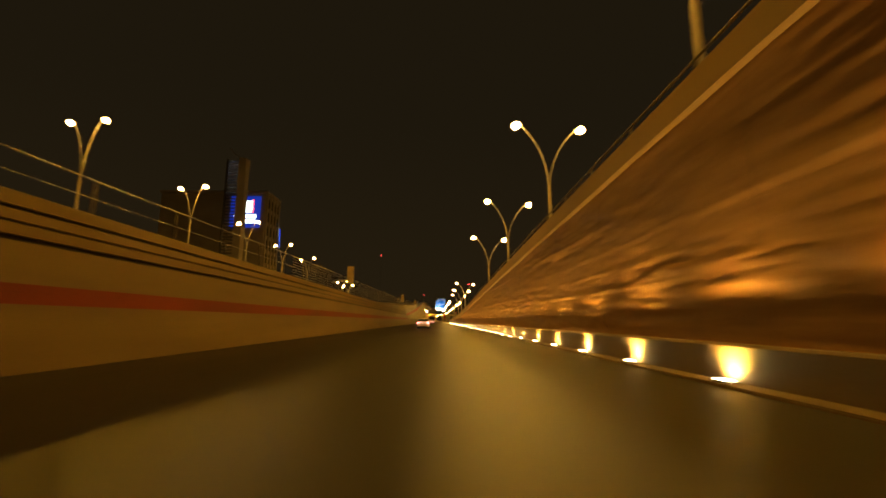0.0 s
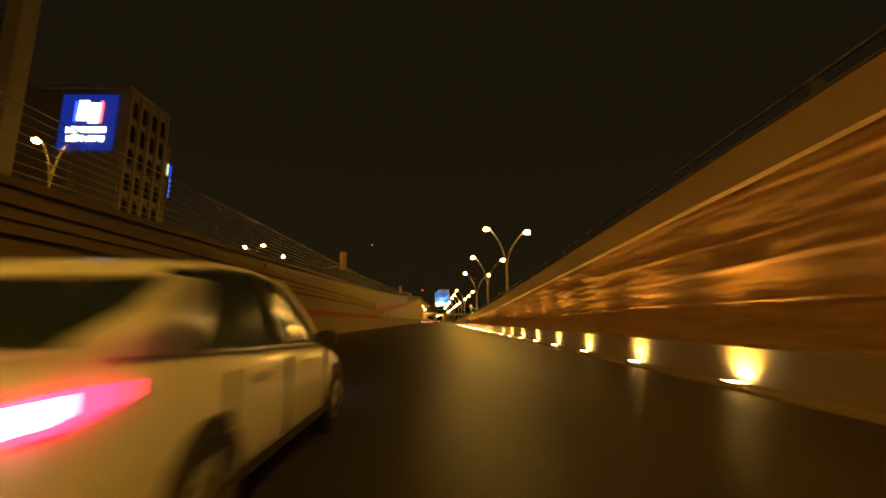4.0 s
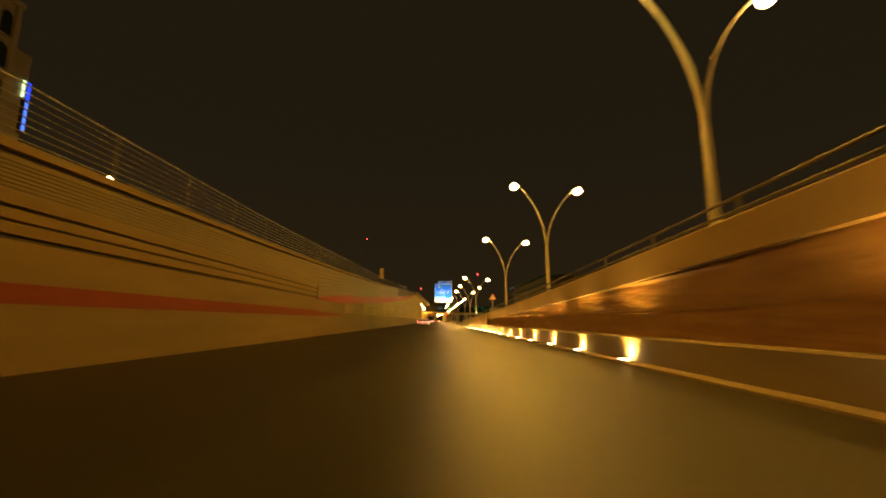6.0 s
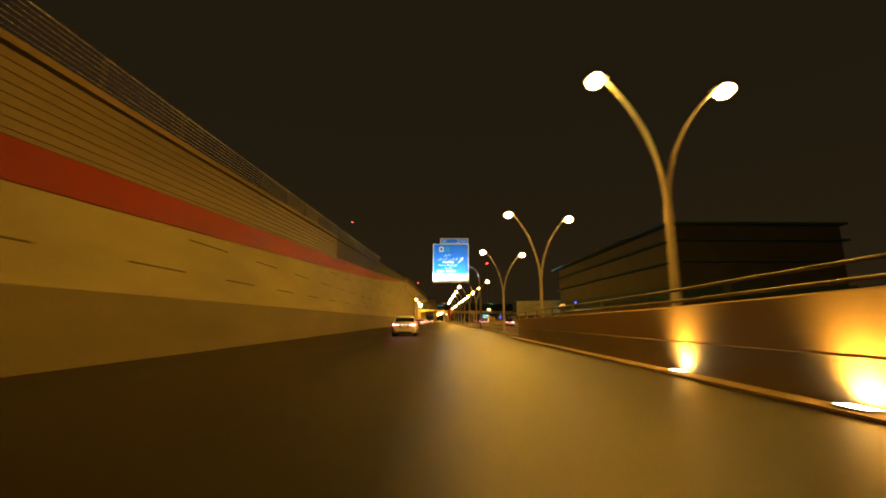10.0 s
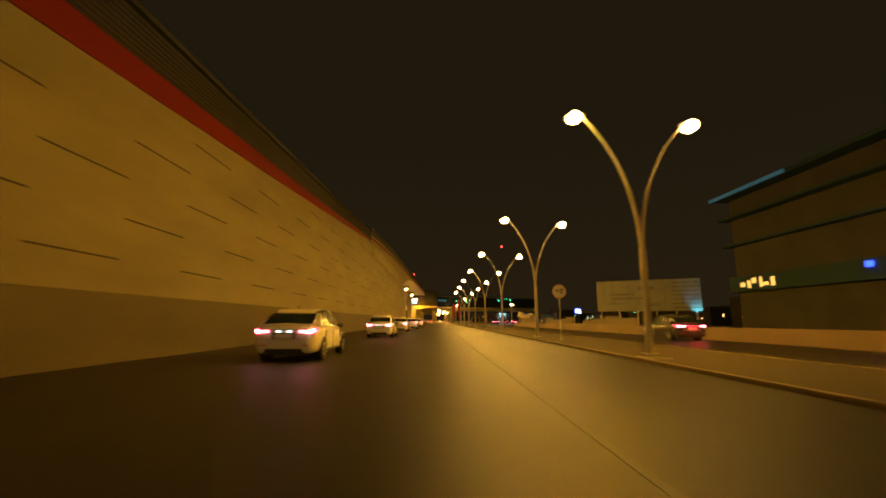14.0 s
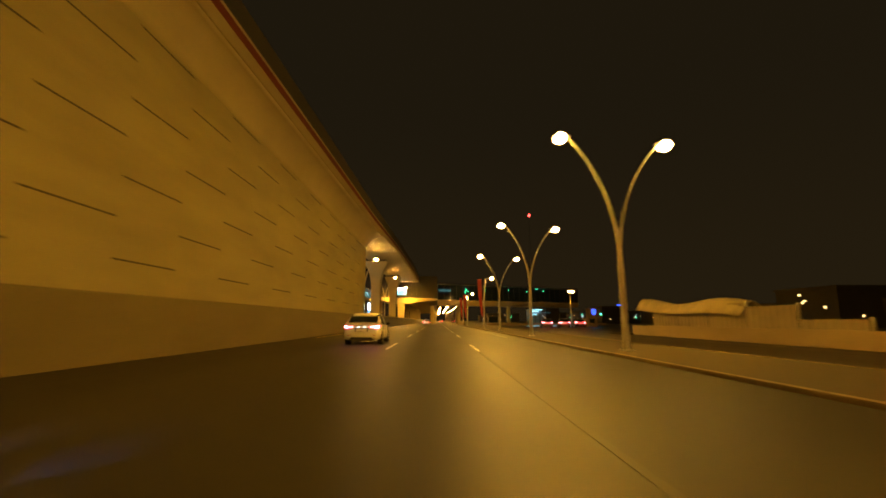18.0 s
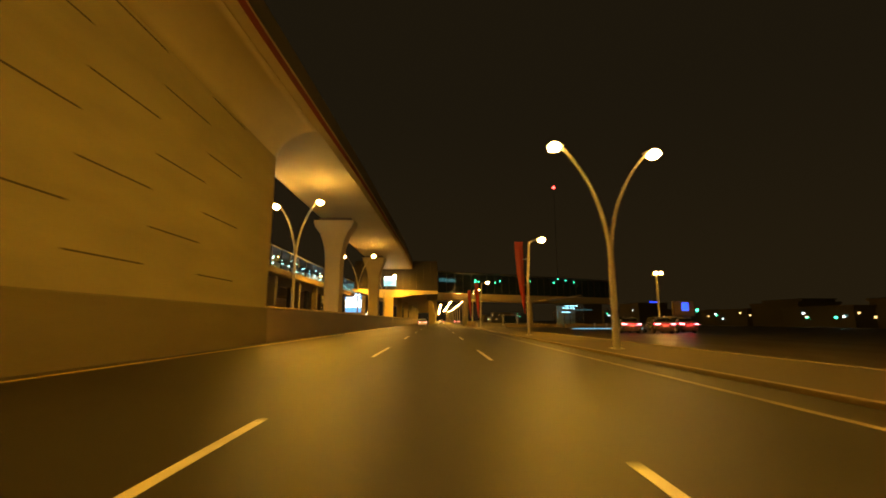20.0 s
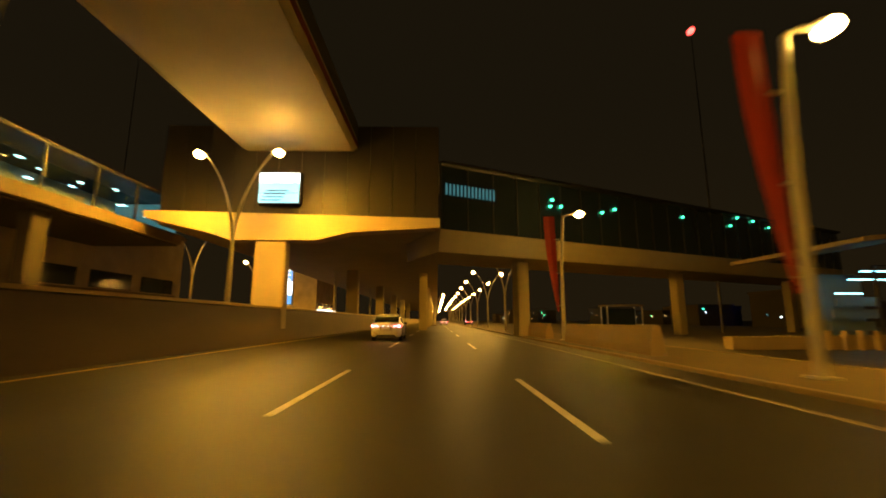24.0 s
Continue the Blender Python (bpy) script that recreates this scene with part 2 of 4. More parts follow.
# ---- ramp wall on the other side ----
L = -9.0
FENCE_TOP = [(-40, 4.6), (6, 4.8), (17, 5.2), (27, 5.45), (58, 6.15), (78, 6.6), (90, 7.3), (110, 8.3), (150, 11.3)]
FENCE_LOW = [(-40, 3.87), (40, 3.87), (58, 4.55), (78, 5.3), (89, 5.9), (110, 7.15), (142, 9.75), (165, 11.6), (176, 12.5), (181, 12.9), (221, 12.95)]
RED_HI = [(83.5, 2.9), (86, 3.2), (89, 3.62), (97, 4.05), (110, 5.1), (125, 6.4), (142, 7.95), (152, 8.95), (165, 10.25), (176, 11.5), (181, 12.0), (221, 12.02)]
RED_LO = [(83.5, 2.8), (86, 2.72), (90, 2.85), (95, 3.1), (110, 4.15), (125, 5.4), (142, 6.9), (152, 8.1), (165, 9.65), (176, 11.1), (181, 11.72), (221, 11.74)]
TURN, END = 83.5, 221.0            # stations where the ramp begins and the wall ends
wall_w = tagged(empty("wall_west"), "cream concrete ramp wall with a red band and slotted panels", "wall", kind="structure")
# low stretch with the stripe and stepped ledges
part("lower_wall", box(L - 0.5, L, -40, TURN, -0.2, 2.84), BUFF, wall_w)
part("red_stripe", box(L, L + 0.012, -40, TURN, 1.5, 1.94), DULLRED, wall_w, "dull red painted stripe")
fade = lambda y: lerp(y, [(TURN - 16, 1.0), (TURN - 0.3, 0.04)])
for z0, z1, lip in ((2.95, 3.2, 0.06), (3.27, 3.5, 0.02), (3.57, 3.87, 0.08)):
    part("ledge", strip(along(-40, TURN - 0.3), lambda y: [(L - 0.5, z0), (L - 0.5, z1), (L + fade(y) * lip, z1), (L + fade(y) * (lip + 0.012), z1 - 0.03), (L + fade(y) * lip, z0)]), BUFF, wall_w)
# fill between the ledges, darkened by colour as if in shade
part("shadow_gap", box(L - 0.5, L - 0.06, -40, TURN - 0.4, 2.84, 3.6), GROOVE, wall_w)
# rising ramp
ease = lambda y: min(1.0, (y - TURN) / 14)
crest = lambda y: lerp(y, [(200, 1.92), (222, 1.82)])
for y0, y1, mat, words in ((TURN, 99, BUFF, "smooth concrete foot of the ramp wall"), (99, END, SOOTY, "sooty concrete crash barrier at the wall's foot"), (END, 420, MIDBAR, "pale concrete crash barrier along the carriageway")):
    part("barrier", strip(along(y0, y1), lambda y: [(L - 0.3, -0.2), (L - 0.3, crest(y)), (L - 0.06 + 0.02 * ease(y), crest(y)), (L - 0.055 + 0.06 * ease(y), crest(y) - 0.05), (L - 0.05 + 0.11 * ease(y), 1.0), (L - 0.05 + 0.15 * ease(y), -0.2)]), mat, wall_w, words)
# caps added to draw the barrier's lit top edge
for y in along(END, 301, 2.0)[:-1]:
    part("cap_stone", strip([y + 0.006, y + 1.994], lambda y: [(L - 0.34, crest(y) + 0.002), (L - 0.34, crest(y) + 0.1), (L + 0.1, crest(y) + 0.1), (L + 0.1, crest(y) + 0.002)]), CAPST, wall_w)
for y0, y1, mat in ((TURN, 90, BUFF), (90, 97, PALEB), (97, END, CREAM)):
    part("ramp_wall", strip(along(y0, y1), lambda y: [(L - 0.6, -0.2), (L - 0.6, lerp(y, RED_LO)), (L - 0.06, lerp(y, RED_LO)), (L - 0.06, -0.2)]), mat, wall_w)
part("red_band", strip(along(TURN, 183, 3), lambda y: [(L - 0.6, lerp(y, RED_LO)), (L - 0.6, lerp(y, RED_HI)), (L + 0.0, lerp(y, RED_HI)), (L + 0.0, lerp(y, RED_LO))]), RED, wall_w, "dark red painted band")
# past station 128 the parapet takes the dark unlit tone
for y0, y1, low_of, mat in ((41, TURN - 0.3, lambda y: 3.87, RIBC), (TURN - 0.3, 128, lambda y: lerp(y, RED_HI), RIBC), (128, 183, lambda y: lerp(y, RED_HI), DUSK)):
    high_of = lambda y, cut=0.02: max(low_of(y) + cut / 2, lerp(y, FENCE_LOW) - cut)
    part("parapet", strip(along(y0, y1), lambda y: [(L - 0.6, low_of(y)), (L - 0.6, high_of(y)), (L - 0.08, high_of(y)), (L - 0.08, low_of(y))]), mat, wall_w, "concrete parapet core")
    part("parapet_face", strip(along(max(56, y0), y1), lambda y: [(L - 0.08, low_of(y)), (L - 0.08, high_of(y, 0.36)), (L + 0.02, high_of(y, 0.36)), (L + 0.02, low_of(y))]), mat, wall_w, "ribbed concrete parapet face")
    for k in range(7):
        part("rib", strip(along(max(58, y0), y1), lambda y: [(L + 0.02 + e, low_of(y) + (k + 0.5) / 7 * max(0.02, lerp(y, FENCE_LOW) - 0.4 - low_of(y)) + f) for e, f in ((0, 0), (0.035, 0.01), (0.035, 0.05), (0, 0.06))]), mat, wall_w)
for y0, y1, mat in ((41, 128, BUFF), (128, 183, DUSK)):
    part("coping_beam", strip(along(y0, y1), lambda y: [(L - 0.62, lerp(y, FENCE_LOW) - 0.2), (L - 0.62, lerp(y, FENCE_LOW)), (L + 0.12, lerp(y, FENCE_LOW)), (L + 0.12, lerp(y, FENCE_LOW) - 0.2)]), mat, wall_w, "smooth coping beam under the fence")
part("red_stripe_end", strip([TURN, TURN + 2, TURN + 5.5], lambda y: [(L + e + 0.1 * ease(y), 1.5 + 0.024 * (y - TURN) if up else 1.86 - 0.02 * (y - TURN)) for e, up in ((-0.08, 1), (-0.08, 0), (-0.035, 0), (-0.035, 1))]), DULLRED, wall_w, "dull red painted stripe")
part("backfill", strip(along(-40, END), lambda y: [(-60, -0.2), (-32, lerp(y, FENCE_LOW) - 0.4), (L - 0.6, lerp(y, FENCE_LOW) - 0.4), (L - 0.6, -0.2)]), EARTH, wall_w, "raised ground behind the wall")
# slots: thin strips on the face, the shade of a recess in their colour
SLOT_Z, SLOT_DZ, SLOT_Y, SLOT_DY = 2.87, 1.2, 158.0, 3.9
for k in range(12):
    z = SLOT_Z + SLOT_DZ * k
    for j in range(-20, 20):
        y = SLOT_Y + (SLOT_DY / 2 if k % 2 else 0) + SLOT_DY * j
        if 93 < y < END - 3 and lerp(y, RED_LO) > z + 0.25:
            part("slot", box(L - 0.08, L - 0.055, y, y + 0.49 * SLOT_DY, z - 0.026, z + 0.026), GROOVE, wall_w)
# fence
fence = tagged(empty("railing_west"), "pale steel fence of thin horizontal tubes on the parapet", "railing", kind="structure")
for i in range(8):
    f = (i + 1) / 8
    part("rail", tube([(L - 0.2, y, lerp(y, FENCE_LOW) + f * (lerp(y, FENCE_TOP) - lerp(y, FENCE_LOW))) for y in along(-40 if i in (3, 7) else 18, 148, 4)], 0.022 if i == 7 else 0.012, 6), STEEL, fence, smooth=True)
for y in along(-38, 146, 2.4):
    part("post", box(L - 0.22, L - 0.18, y - 0.02, y + 0.02, lerp(y, FENCE_LOW) - 0.02, lerp(y, FENCE_TOP)), RAILM, fence)


# ---- lamps ----
def lamp_light(name, at, watts, parent, lean=(0, 0, 0)):
    """The beam under the reflector, leaning outward; the bowl itself glows to all sides."""
    li = bpy.data.lights.new(name, "SPOT")
    li.energy, li.color, li.shadow_soft_size, li.spot_size, li.spot_blend = watts, SODIUM, 0.1, radians(180), 1.0
    ob = new(name, li)
    ob.location = at
    ob.rotation_euler = lean
    ob.parent = parent
    return ob


def lamp_head(side, x, z, parent, watts=HEAD_W):
    """A tapered luminaire with a drop bowl that reaches outward along x."""
    bm = loft([[(x + side * u, s * w, z + h) for s, h in ((-1, 0.0), (-0.7, t), (0.7, t), (1, 0.0))] for u, w, t in ((-0.1, 0.06, 0.06), (0.12, 0.13, 0.13), (0.45, 0.14, 0.12), (0.66, 0.07, 0.04))])
    head = part("head", bm, POLE, parent)
    bm = bmesh.new()
    bmesh.ops.create_uvsphere(bm, u_segments=14, v_segments=8, radius=1, matrix=Matrix.LocRotScale((x + side * 0.32, 0, z - 0.03), None, (0.27, 0.22, 0.2)))
    bowl = part("bowl", bm, LAMPGLOW, head, "glowing sodium bowl", smooth=True)
    lamp_light("bulb", (x + side * 0.32, 0, z - 0.3), watts, head, (0, radians(-40 * side), 0))
    return head


def double_lamp(height=7.1, reach=(1.93, 2.1), fork=0.42, drop=(0.0, 0.3), watts=HEAD_W):
    lamp = own("street_lamp")
    zf = height * fork
    part("pole", tube([(0, 0, 0), (0, 0, zf)], [0.13, 0.1], 12), POLE, lamp, smooth=True)
    part("base_plate", box(-0.2, 0.2, -0.2, 0.2, 0, 0.04, 0.01), STEEL, lamp)
    for side, top, out in ((-1, height - drop[0], reach[0]), (1, height - drop[1], reach[1])):
        pts = [(0, 0, zf - 0.3)]
        for i in range(13):
            a = i / 12
            pts.append((side * (out - 0.3) * a ** 1.9, 0, zf + (top - zf) * (1.12 * a - 0.12 * a ** 3)))
        part("arm", tube(pts, [0.088 - 0.045 * i / 13 for i in range(14)], 10), POLE, lamp, smooth=True)
        lamp_head(side, side * (out - 0.33), top, lamp, watts)
    return tagged(lamp, "tall pale street lamp with two curved arms, lit sodium heads", "street lamp", "double street lamps")


first = double_lamp()
first.matrix_basis = at(6.8, 6.6, rtop(6.6) - 0.05)
for y in (16.4, 26.5, 36.7, 68.4, 78.9, 89.5, 110.9):
    copy_thing(first, at(6.8, y, rtop(y) - 0.05))
plain = double_lamp(8.3, (2.1, 2.1))
plain.matrix_basis = at(7.0, 121.8, 0.07)
for y in [132.6] + [153.5 + 10.58 * k for k in range(7)]:
    copy_thing(plain, at(7.0, y, 0.07))
for k in range(15):
    copy_thing(plain, at(7.6, 279.3 + 10.8 * k, 0.07))
for y, high in ((21.5, 13.6), (31.5, 12.9), (41.2, 12.1), (51.0, 11.0), (61.0, 10.2), (84.0, 7.3), (89.8, 6.6)):
    left = double_lamp(high, (1.4, 1.4), 0.62, (0.25, 0.0))
    left.matrix_basis = at(-28, y, lerp(y, FENCE_LOW) - 0.4)
tall = double_lamp(10.3, (1.7, 1.7), 0.55, (0.35, 0.0), 2.1 * HEAD_W)
tall.matrix_basis = at(-10.7, 227.0, -0.12)
for x, y in ((-12.0, 281), (-12.0, 299)):
    copy_thing(tall, at(x, y, -0.12))
wide = double_lamp(10.3, (2.1, 2.1), 0.5, (0.1, 0.0), 2.1 * HEAD_W)
wide.matrix_basis = at(-11.0, 245.4, -0.12)
copy_thing(wide, at(-10.5, 262.0, -0.32))
for y in (279.0, 290.0, 301.5):
    copy_thing(tall, at(-27.0, y, -0.12))
island = part("kerb_island", box(-1.2, 0.0, 312, 460, -0.2, 0.16, 0.04), KERB)
tagged(island, "narrow concrete kerb island with lamps far ahead", "kerb", kind="structure")
for k in range(13):
    copy_thing(first, at(-0.6, 314 + 10.6 * k, 0.15))

# floor lights
up = tagged(own("floor_light"), "small lit floor light on the ledge washing the wall", "floor light", "floor lights")
part("housing", box(-0.16, 0.08, -0.17, 0.17, 0, 0.035, 0.008), DARKM, up)
part("lens", box(-0.12, 0.06, -0.13, 0.13, 0.035, 0.045), UPGLOW, up, "glowing lens")
li = bpy.data.lights.new("beam", "SPOT")
li.energy, li.color, li.spot_size, li.spot_blend, li.shadow_soft_size = UP_W, (1.0, 0.52, 0.07), radians(118), 1.0, 0.05
lo = new("beam", li)
lo.parent = up
lo.matrix_basis = pose(-0.03, 0, 0.06, 0, 219, 0)
LIGHT_Y = [(-3, -2.3), (0, 5.3), (8, 25.6), (20, 56.6), (24, 67.2), (28, 77.7), (32, 88.2), (36, 98.6), (40, 109.2), (44, 119.7)]
up.matrix_basis = at(5.28, lerp(-3, LIGHT_Y), 0.05)
for k in range(-2, 41):
    if k not in (24, 37):
        copy_thing(up, at(5.28, lerp(k, LIGHT_Y), 0.05))
# ---- overpass and station ----
deck = tagged(empty("viaduct"), "long concrete box-girder viaduct carried on flared piers", "bridge", kind="structure")
EDGE_R = [(181, -8.97), (184, -8.65), (190, -8.0), (200, -7.5), (215, -6.9), (228, -6.0), (250, -5.1)]
er = lambda y: lerp(y, EDGE_R)
for y0, y1 in ((182, 204), (204, 233), (233, 248.9), (248.9, 264.8)):
    part("span", strip(along(y0 + 0.015, y1 - 0.015, 6), lambda y: [(er(y), 12.0), (er(y), 12.6), (-12.4, 12.6), (-12.4, 12.0), (-12.0, 11.8), (er(y) - 0.3, 11.8)]), DECKC, deck)
part("haunch", strip(along(183, END, 4), lambda y: [(L - 0.3, 11.79), (L - 0.3, 10.2)] + [(L - 0.05 + (er(y) - 0.32 - L) * (k / 8) ** 1.6, 10.2 + 1.59 * math.sin(math.pi / 2 * k / 8)) for k in range(9)]), DECKC, deck, "curved haunch under the deck edge", smooth=True)
part("red_fascia", strip(along(182, 264.8, 5), lambda y: [(er(y) + 0.002, 12.02), (er(y) + 0.002, 12.4), (er(y) + 0.03, 12.4), (er(y) + 0.03, 12.02)]), DULLRED, deck, "dark red painted edge band")
# deck parapets in the same unlit tone
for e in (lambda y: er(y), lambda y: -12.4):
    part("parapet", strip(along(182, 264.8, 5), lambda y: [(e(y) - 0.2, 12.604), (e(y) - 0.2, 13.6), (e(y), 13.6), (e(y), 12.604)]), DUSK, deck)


def pier(y, cx, top):
    sec = []
    for z, w, d in ((-0.1, 0.84, 0.48), (6.4, 0.84, 0.48), (7.6, 0.88, 0.5), (8.5, 0.98, 0.53), (9.3, 1.16, 0.57), (10.1, 1.46, 0.62), (10.8, top - 0.14, 0.66), (11.2, top, 0.68), (11.45, top + 0.04, 0.68)):
        c = 0.12
        sec.append([(cx + px, y + py, z) for px, py in ((-w + c, -d), (w - c, -d), (w, -d + c), (w, d - c), (w - c, d), (-w + c, d), (-w, d - c), (-w, -d + c))])
    shaft = part("pier", loft(sec), DECKC, deck)
    part("bearing_block", box(cx - top + 0.4, cx + top - 0.4, y - 0.45, y + 0.45, 11.45, 11.8, 0.03), GREYC, shaft)
    return shaft


pier(235.2, -10.7, 2.1)
pier(252.8, -10.45, 1.85)

PANELD = material("dark_cladding", (0.017, 0.015, 0.013), 0.5, 0.1, vary=0.2, scale=0.5, fine=20, bump=0.08)
GLASSY = material("dark_glass", (0.02, 0.03, 0.035), 0.12, vary=0.0)
CLEAR = bpy.data.materials.new("clear_glass")
CLEAR.use_nodes = True
cg = CLEAR.node_tree.nodes["Principled BSDF"]
cg.inputs["Base Color"].default_value = (0.7, 0.85, 0.85, 1)
cg.inputs["Roughness"].default_value = 0.02
cg.inputs["Transmission Weight"].default_value = 1.0
cg.inputs["IOR"].default_value = 1.08
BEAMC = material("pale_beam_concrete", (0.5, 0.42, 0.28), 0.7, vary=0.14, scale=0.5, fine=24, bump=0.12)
CYAN = glow("cool_white_tube", (0.4, 0.85, 1.0), 9)
CYANDIM = glow("dim_teal_glass_light", (0.1, 0.35, 0.38), 0.35)
GREENL = glow("green_marker", (0.05, 1.0, 0.45), 6)
BLUEL = glow("blue_sign_light", (0.02, 0.06, 1.0), 3.5)
WHITEL = glow("white_sign_light", (0.8, 0.95, 1.0), 4)
REDL = glow("red_light", (1.0, 0.05, 0.04), 8)
AMBER = glow("amber_window", (1.0, 0.6, 0.2), 2.5)

st = tagged(empty("station"), "dark elevated station hall on a pale hammerhead crossbeam", "building")
for i in range(12):
    x0 = -17.2 + 1.44 * i
    part("front_panel", box(x0 + 0.01, x0 + 1.43, 264.8, 264.95, 7.2, 13.5, 0.01), PANELD, st)
part("hall", box(-17.2, 0.1, 264.95, 420, 7.2, 13.55), PANELD, st)
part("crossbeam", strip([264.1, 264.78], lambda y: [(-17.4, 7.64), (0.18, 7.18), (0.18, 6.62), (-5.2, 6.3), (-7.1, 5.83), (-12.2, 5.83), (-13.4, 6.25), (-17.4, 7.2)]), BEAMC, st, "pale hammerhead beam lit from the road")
part("soffit", box(-17.2, 0.1, 264.8, 420, 7.0, 7.19), DECKC, st)
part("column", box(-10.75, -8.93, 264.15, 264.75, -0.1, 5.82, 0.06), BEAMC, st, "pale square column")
for y in (281, 297, 313, 329, 345):
    part("column", box(-10.5, -9.2, y - 0.4, y + 0.4, -0.1, 7.0, 0.06), DECKC, st)
    part("column", box(-2.2, -1.2, y + 2, y + 2.7, -0.1, 7.0, 0.06), DECKC, st)

board = tagged(empty("lit_sign_board"), "glowing white and teal sign board on the station front", "sign")
part("case", box(-11.05, -8.4, 264.5, 264.79, 8.2, 10.25, 0.03), DARKM, board)
for k in range(3):
    part("face", box(-10.95, -8.5, 264.485, 264.5, 8.28 + 0.64 * k, 8.88 + 0.64 * k), WHITEL if k == 2 else glow("teal_face", (0.3, 0.8, 0.85), 1.8), board, "bright white upper face" if k == 2 else "teal lit face")
for k in range(4):
    part("bar", box(-10.8 + 0.1 * k, -9.6 + 0.15 * k, 264.47, 264.485, 8.4 + 0.2 * k, 8.48 + 0.2 * k), DARKM, board)

fb = tagged(own("footbridge", at(0.2, 265.35, 0, 24.9)), "covered concrete footbridge with dark glass sides and green lights", "bridge")
part("deck", loft([[(x, y, z) for y, z in ((0.25, 5.5), (0.0, 6.95), (6.0, 6.95), (5.75, 5.5))] for x in (0, 12, 24, 52)]), DECKC, fb)
part("roof", box(0, 52, -0.3, 6.3, 11.3, 11.5, 0.03), PANELD, fb)
for i in range(26):
    part("glass_panel", box(0.15 + 2 * i, 2.05 + 2 * i, 0.1, 0.16, 7.0, 11.25), GLASSY, fb)
    part("mullion", box(0.05 + 2 * i, 0.15 + 2 * i, 0.04, 0.2, 6.96, 11.3), DARKM, fb)
for k in range(14):
    part("louvre", box(0.4 + 0.28 * k, 0.52 + 0.28 * k, -0.04, 0.02, 9.3, 10.05), CYANDIM, fb, "faint teal lit louvre")
for x, z in ((9.2, 10.0), (9.0, 9.5), (10.0, 9.6), (15.6, 10.0), (14.2, 9.6), (24.0, 10.3), (32.2, 11.1), (34.8, 11.0), (31.0, 10.2), (37.5, 10.6)):
    part("marker_light", box(x - 0.1, x + 0.1, -0.1, 0.0, z - 0.07, z + 0.07), GREENL, fb, "small green light")
for x in (7.6, 25.2, 44):
    part("column", box(x - 0.5, x + 0.5, 1.6, 2.4, -0.1, 5.5, 0.06), DECKC, fb)

PALEW = material("pale_inner_wall", (0.35, 0.4, 0.4), 0.5, vary=0.15, scale=0.5, fine=12, bump=0.05)
# elevated platform across the road
wk = tagged(empty("elevated_platform"), "elevated station platform with cyan lit glass on concrete columns", "building")
X0 = -17.6
part("fascia", box(X0 - 0.3, X0, 196, 267, 6.3, 6.95, 0.04), BARRIER, wk, "dusty concrete edge beam")
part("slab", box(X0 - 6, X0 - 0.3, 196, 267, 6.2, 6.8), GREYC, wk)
part("canopy", box(X0 - 5, X0 - 0.1, 196, 267, 9.1, 9.3, 0.04), PANELD, wk)
part("back_wall", box(X0 - 4.6, X0 - 4.4, 196, 267, 6.8, 9.1), PALEW, wk, "pale inner wall")
for i in range(35):
    y = 196 + 2.0 * i
    part("glass_panel", box(X0 - 0.22, X0 - 0.18, y + 0.05, y + 1.95, 6.96, 8.3), CLEAR, wk)
    part("mullion", box(X0 - 0.26, X0 - 0.14, y - 0.04, y + 0.04, 6.95, 9.1), DARKM, wk)
for z in (7.6, 8.5):
    part("light_tube", box(X0 - 1.2, X0 - 1.1, 198, 233, z, z + 0.09), CYAN, wk, "long cool white light tube")
for i in range(52):
    y = 233.5 + 0.62 * i
    z = (8.45, 7.75, 8.2, 7.5)[i % 4] + 0.12 * math.sin(i * 2.1)
    part("ceiling_light", box(X0 - 0.8 - 0.4 * (i % 3), X0 - 0.64 - 0.4 * (i % 3), y, y + 0.14, z, z + 0.03), CYAN, wk, "small cool white light")
part("end_glass", box(X0 - 4.4, X0 - 0.2, 266.6, 266.66, 6.96, 9.0), glow("dim_teal_end_glass", (0.2, 0.6, 0.65), 0.22), wk, "dim teal lit end glass")
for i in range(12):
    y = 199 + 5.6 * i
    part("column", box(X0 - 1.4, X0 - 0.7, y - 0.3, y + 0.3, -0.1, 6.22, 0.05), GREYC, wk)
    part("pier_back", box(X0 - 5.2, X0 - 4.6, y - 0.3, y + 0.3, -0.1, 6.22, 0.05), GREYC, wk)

# shops under and behind the platform
SHOPW = material("shop_wall", (0.45, 0.37, 0.26), 0.8, vary=0.25, scale=0.6, fine=18, bump=0.2)
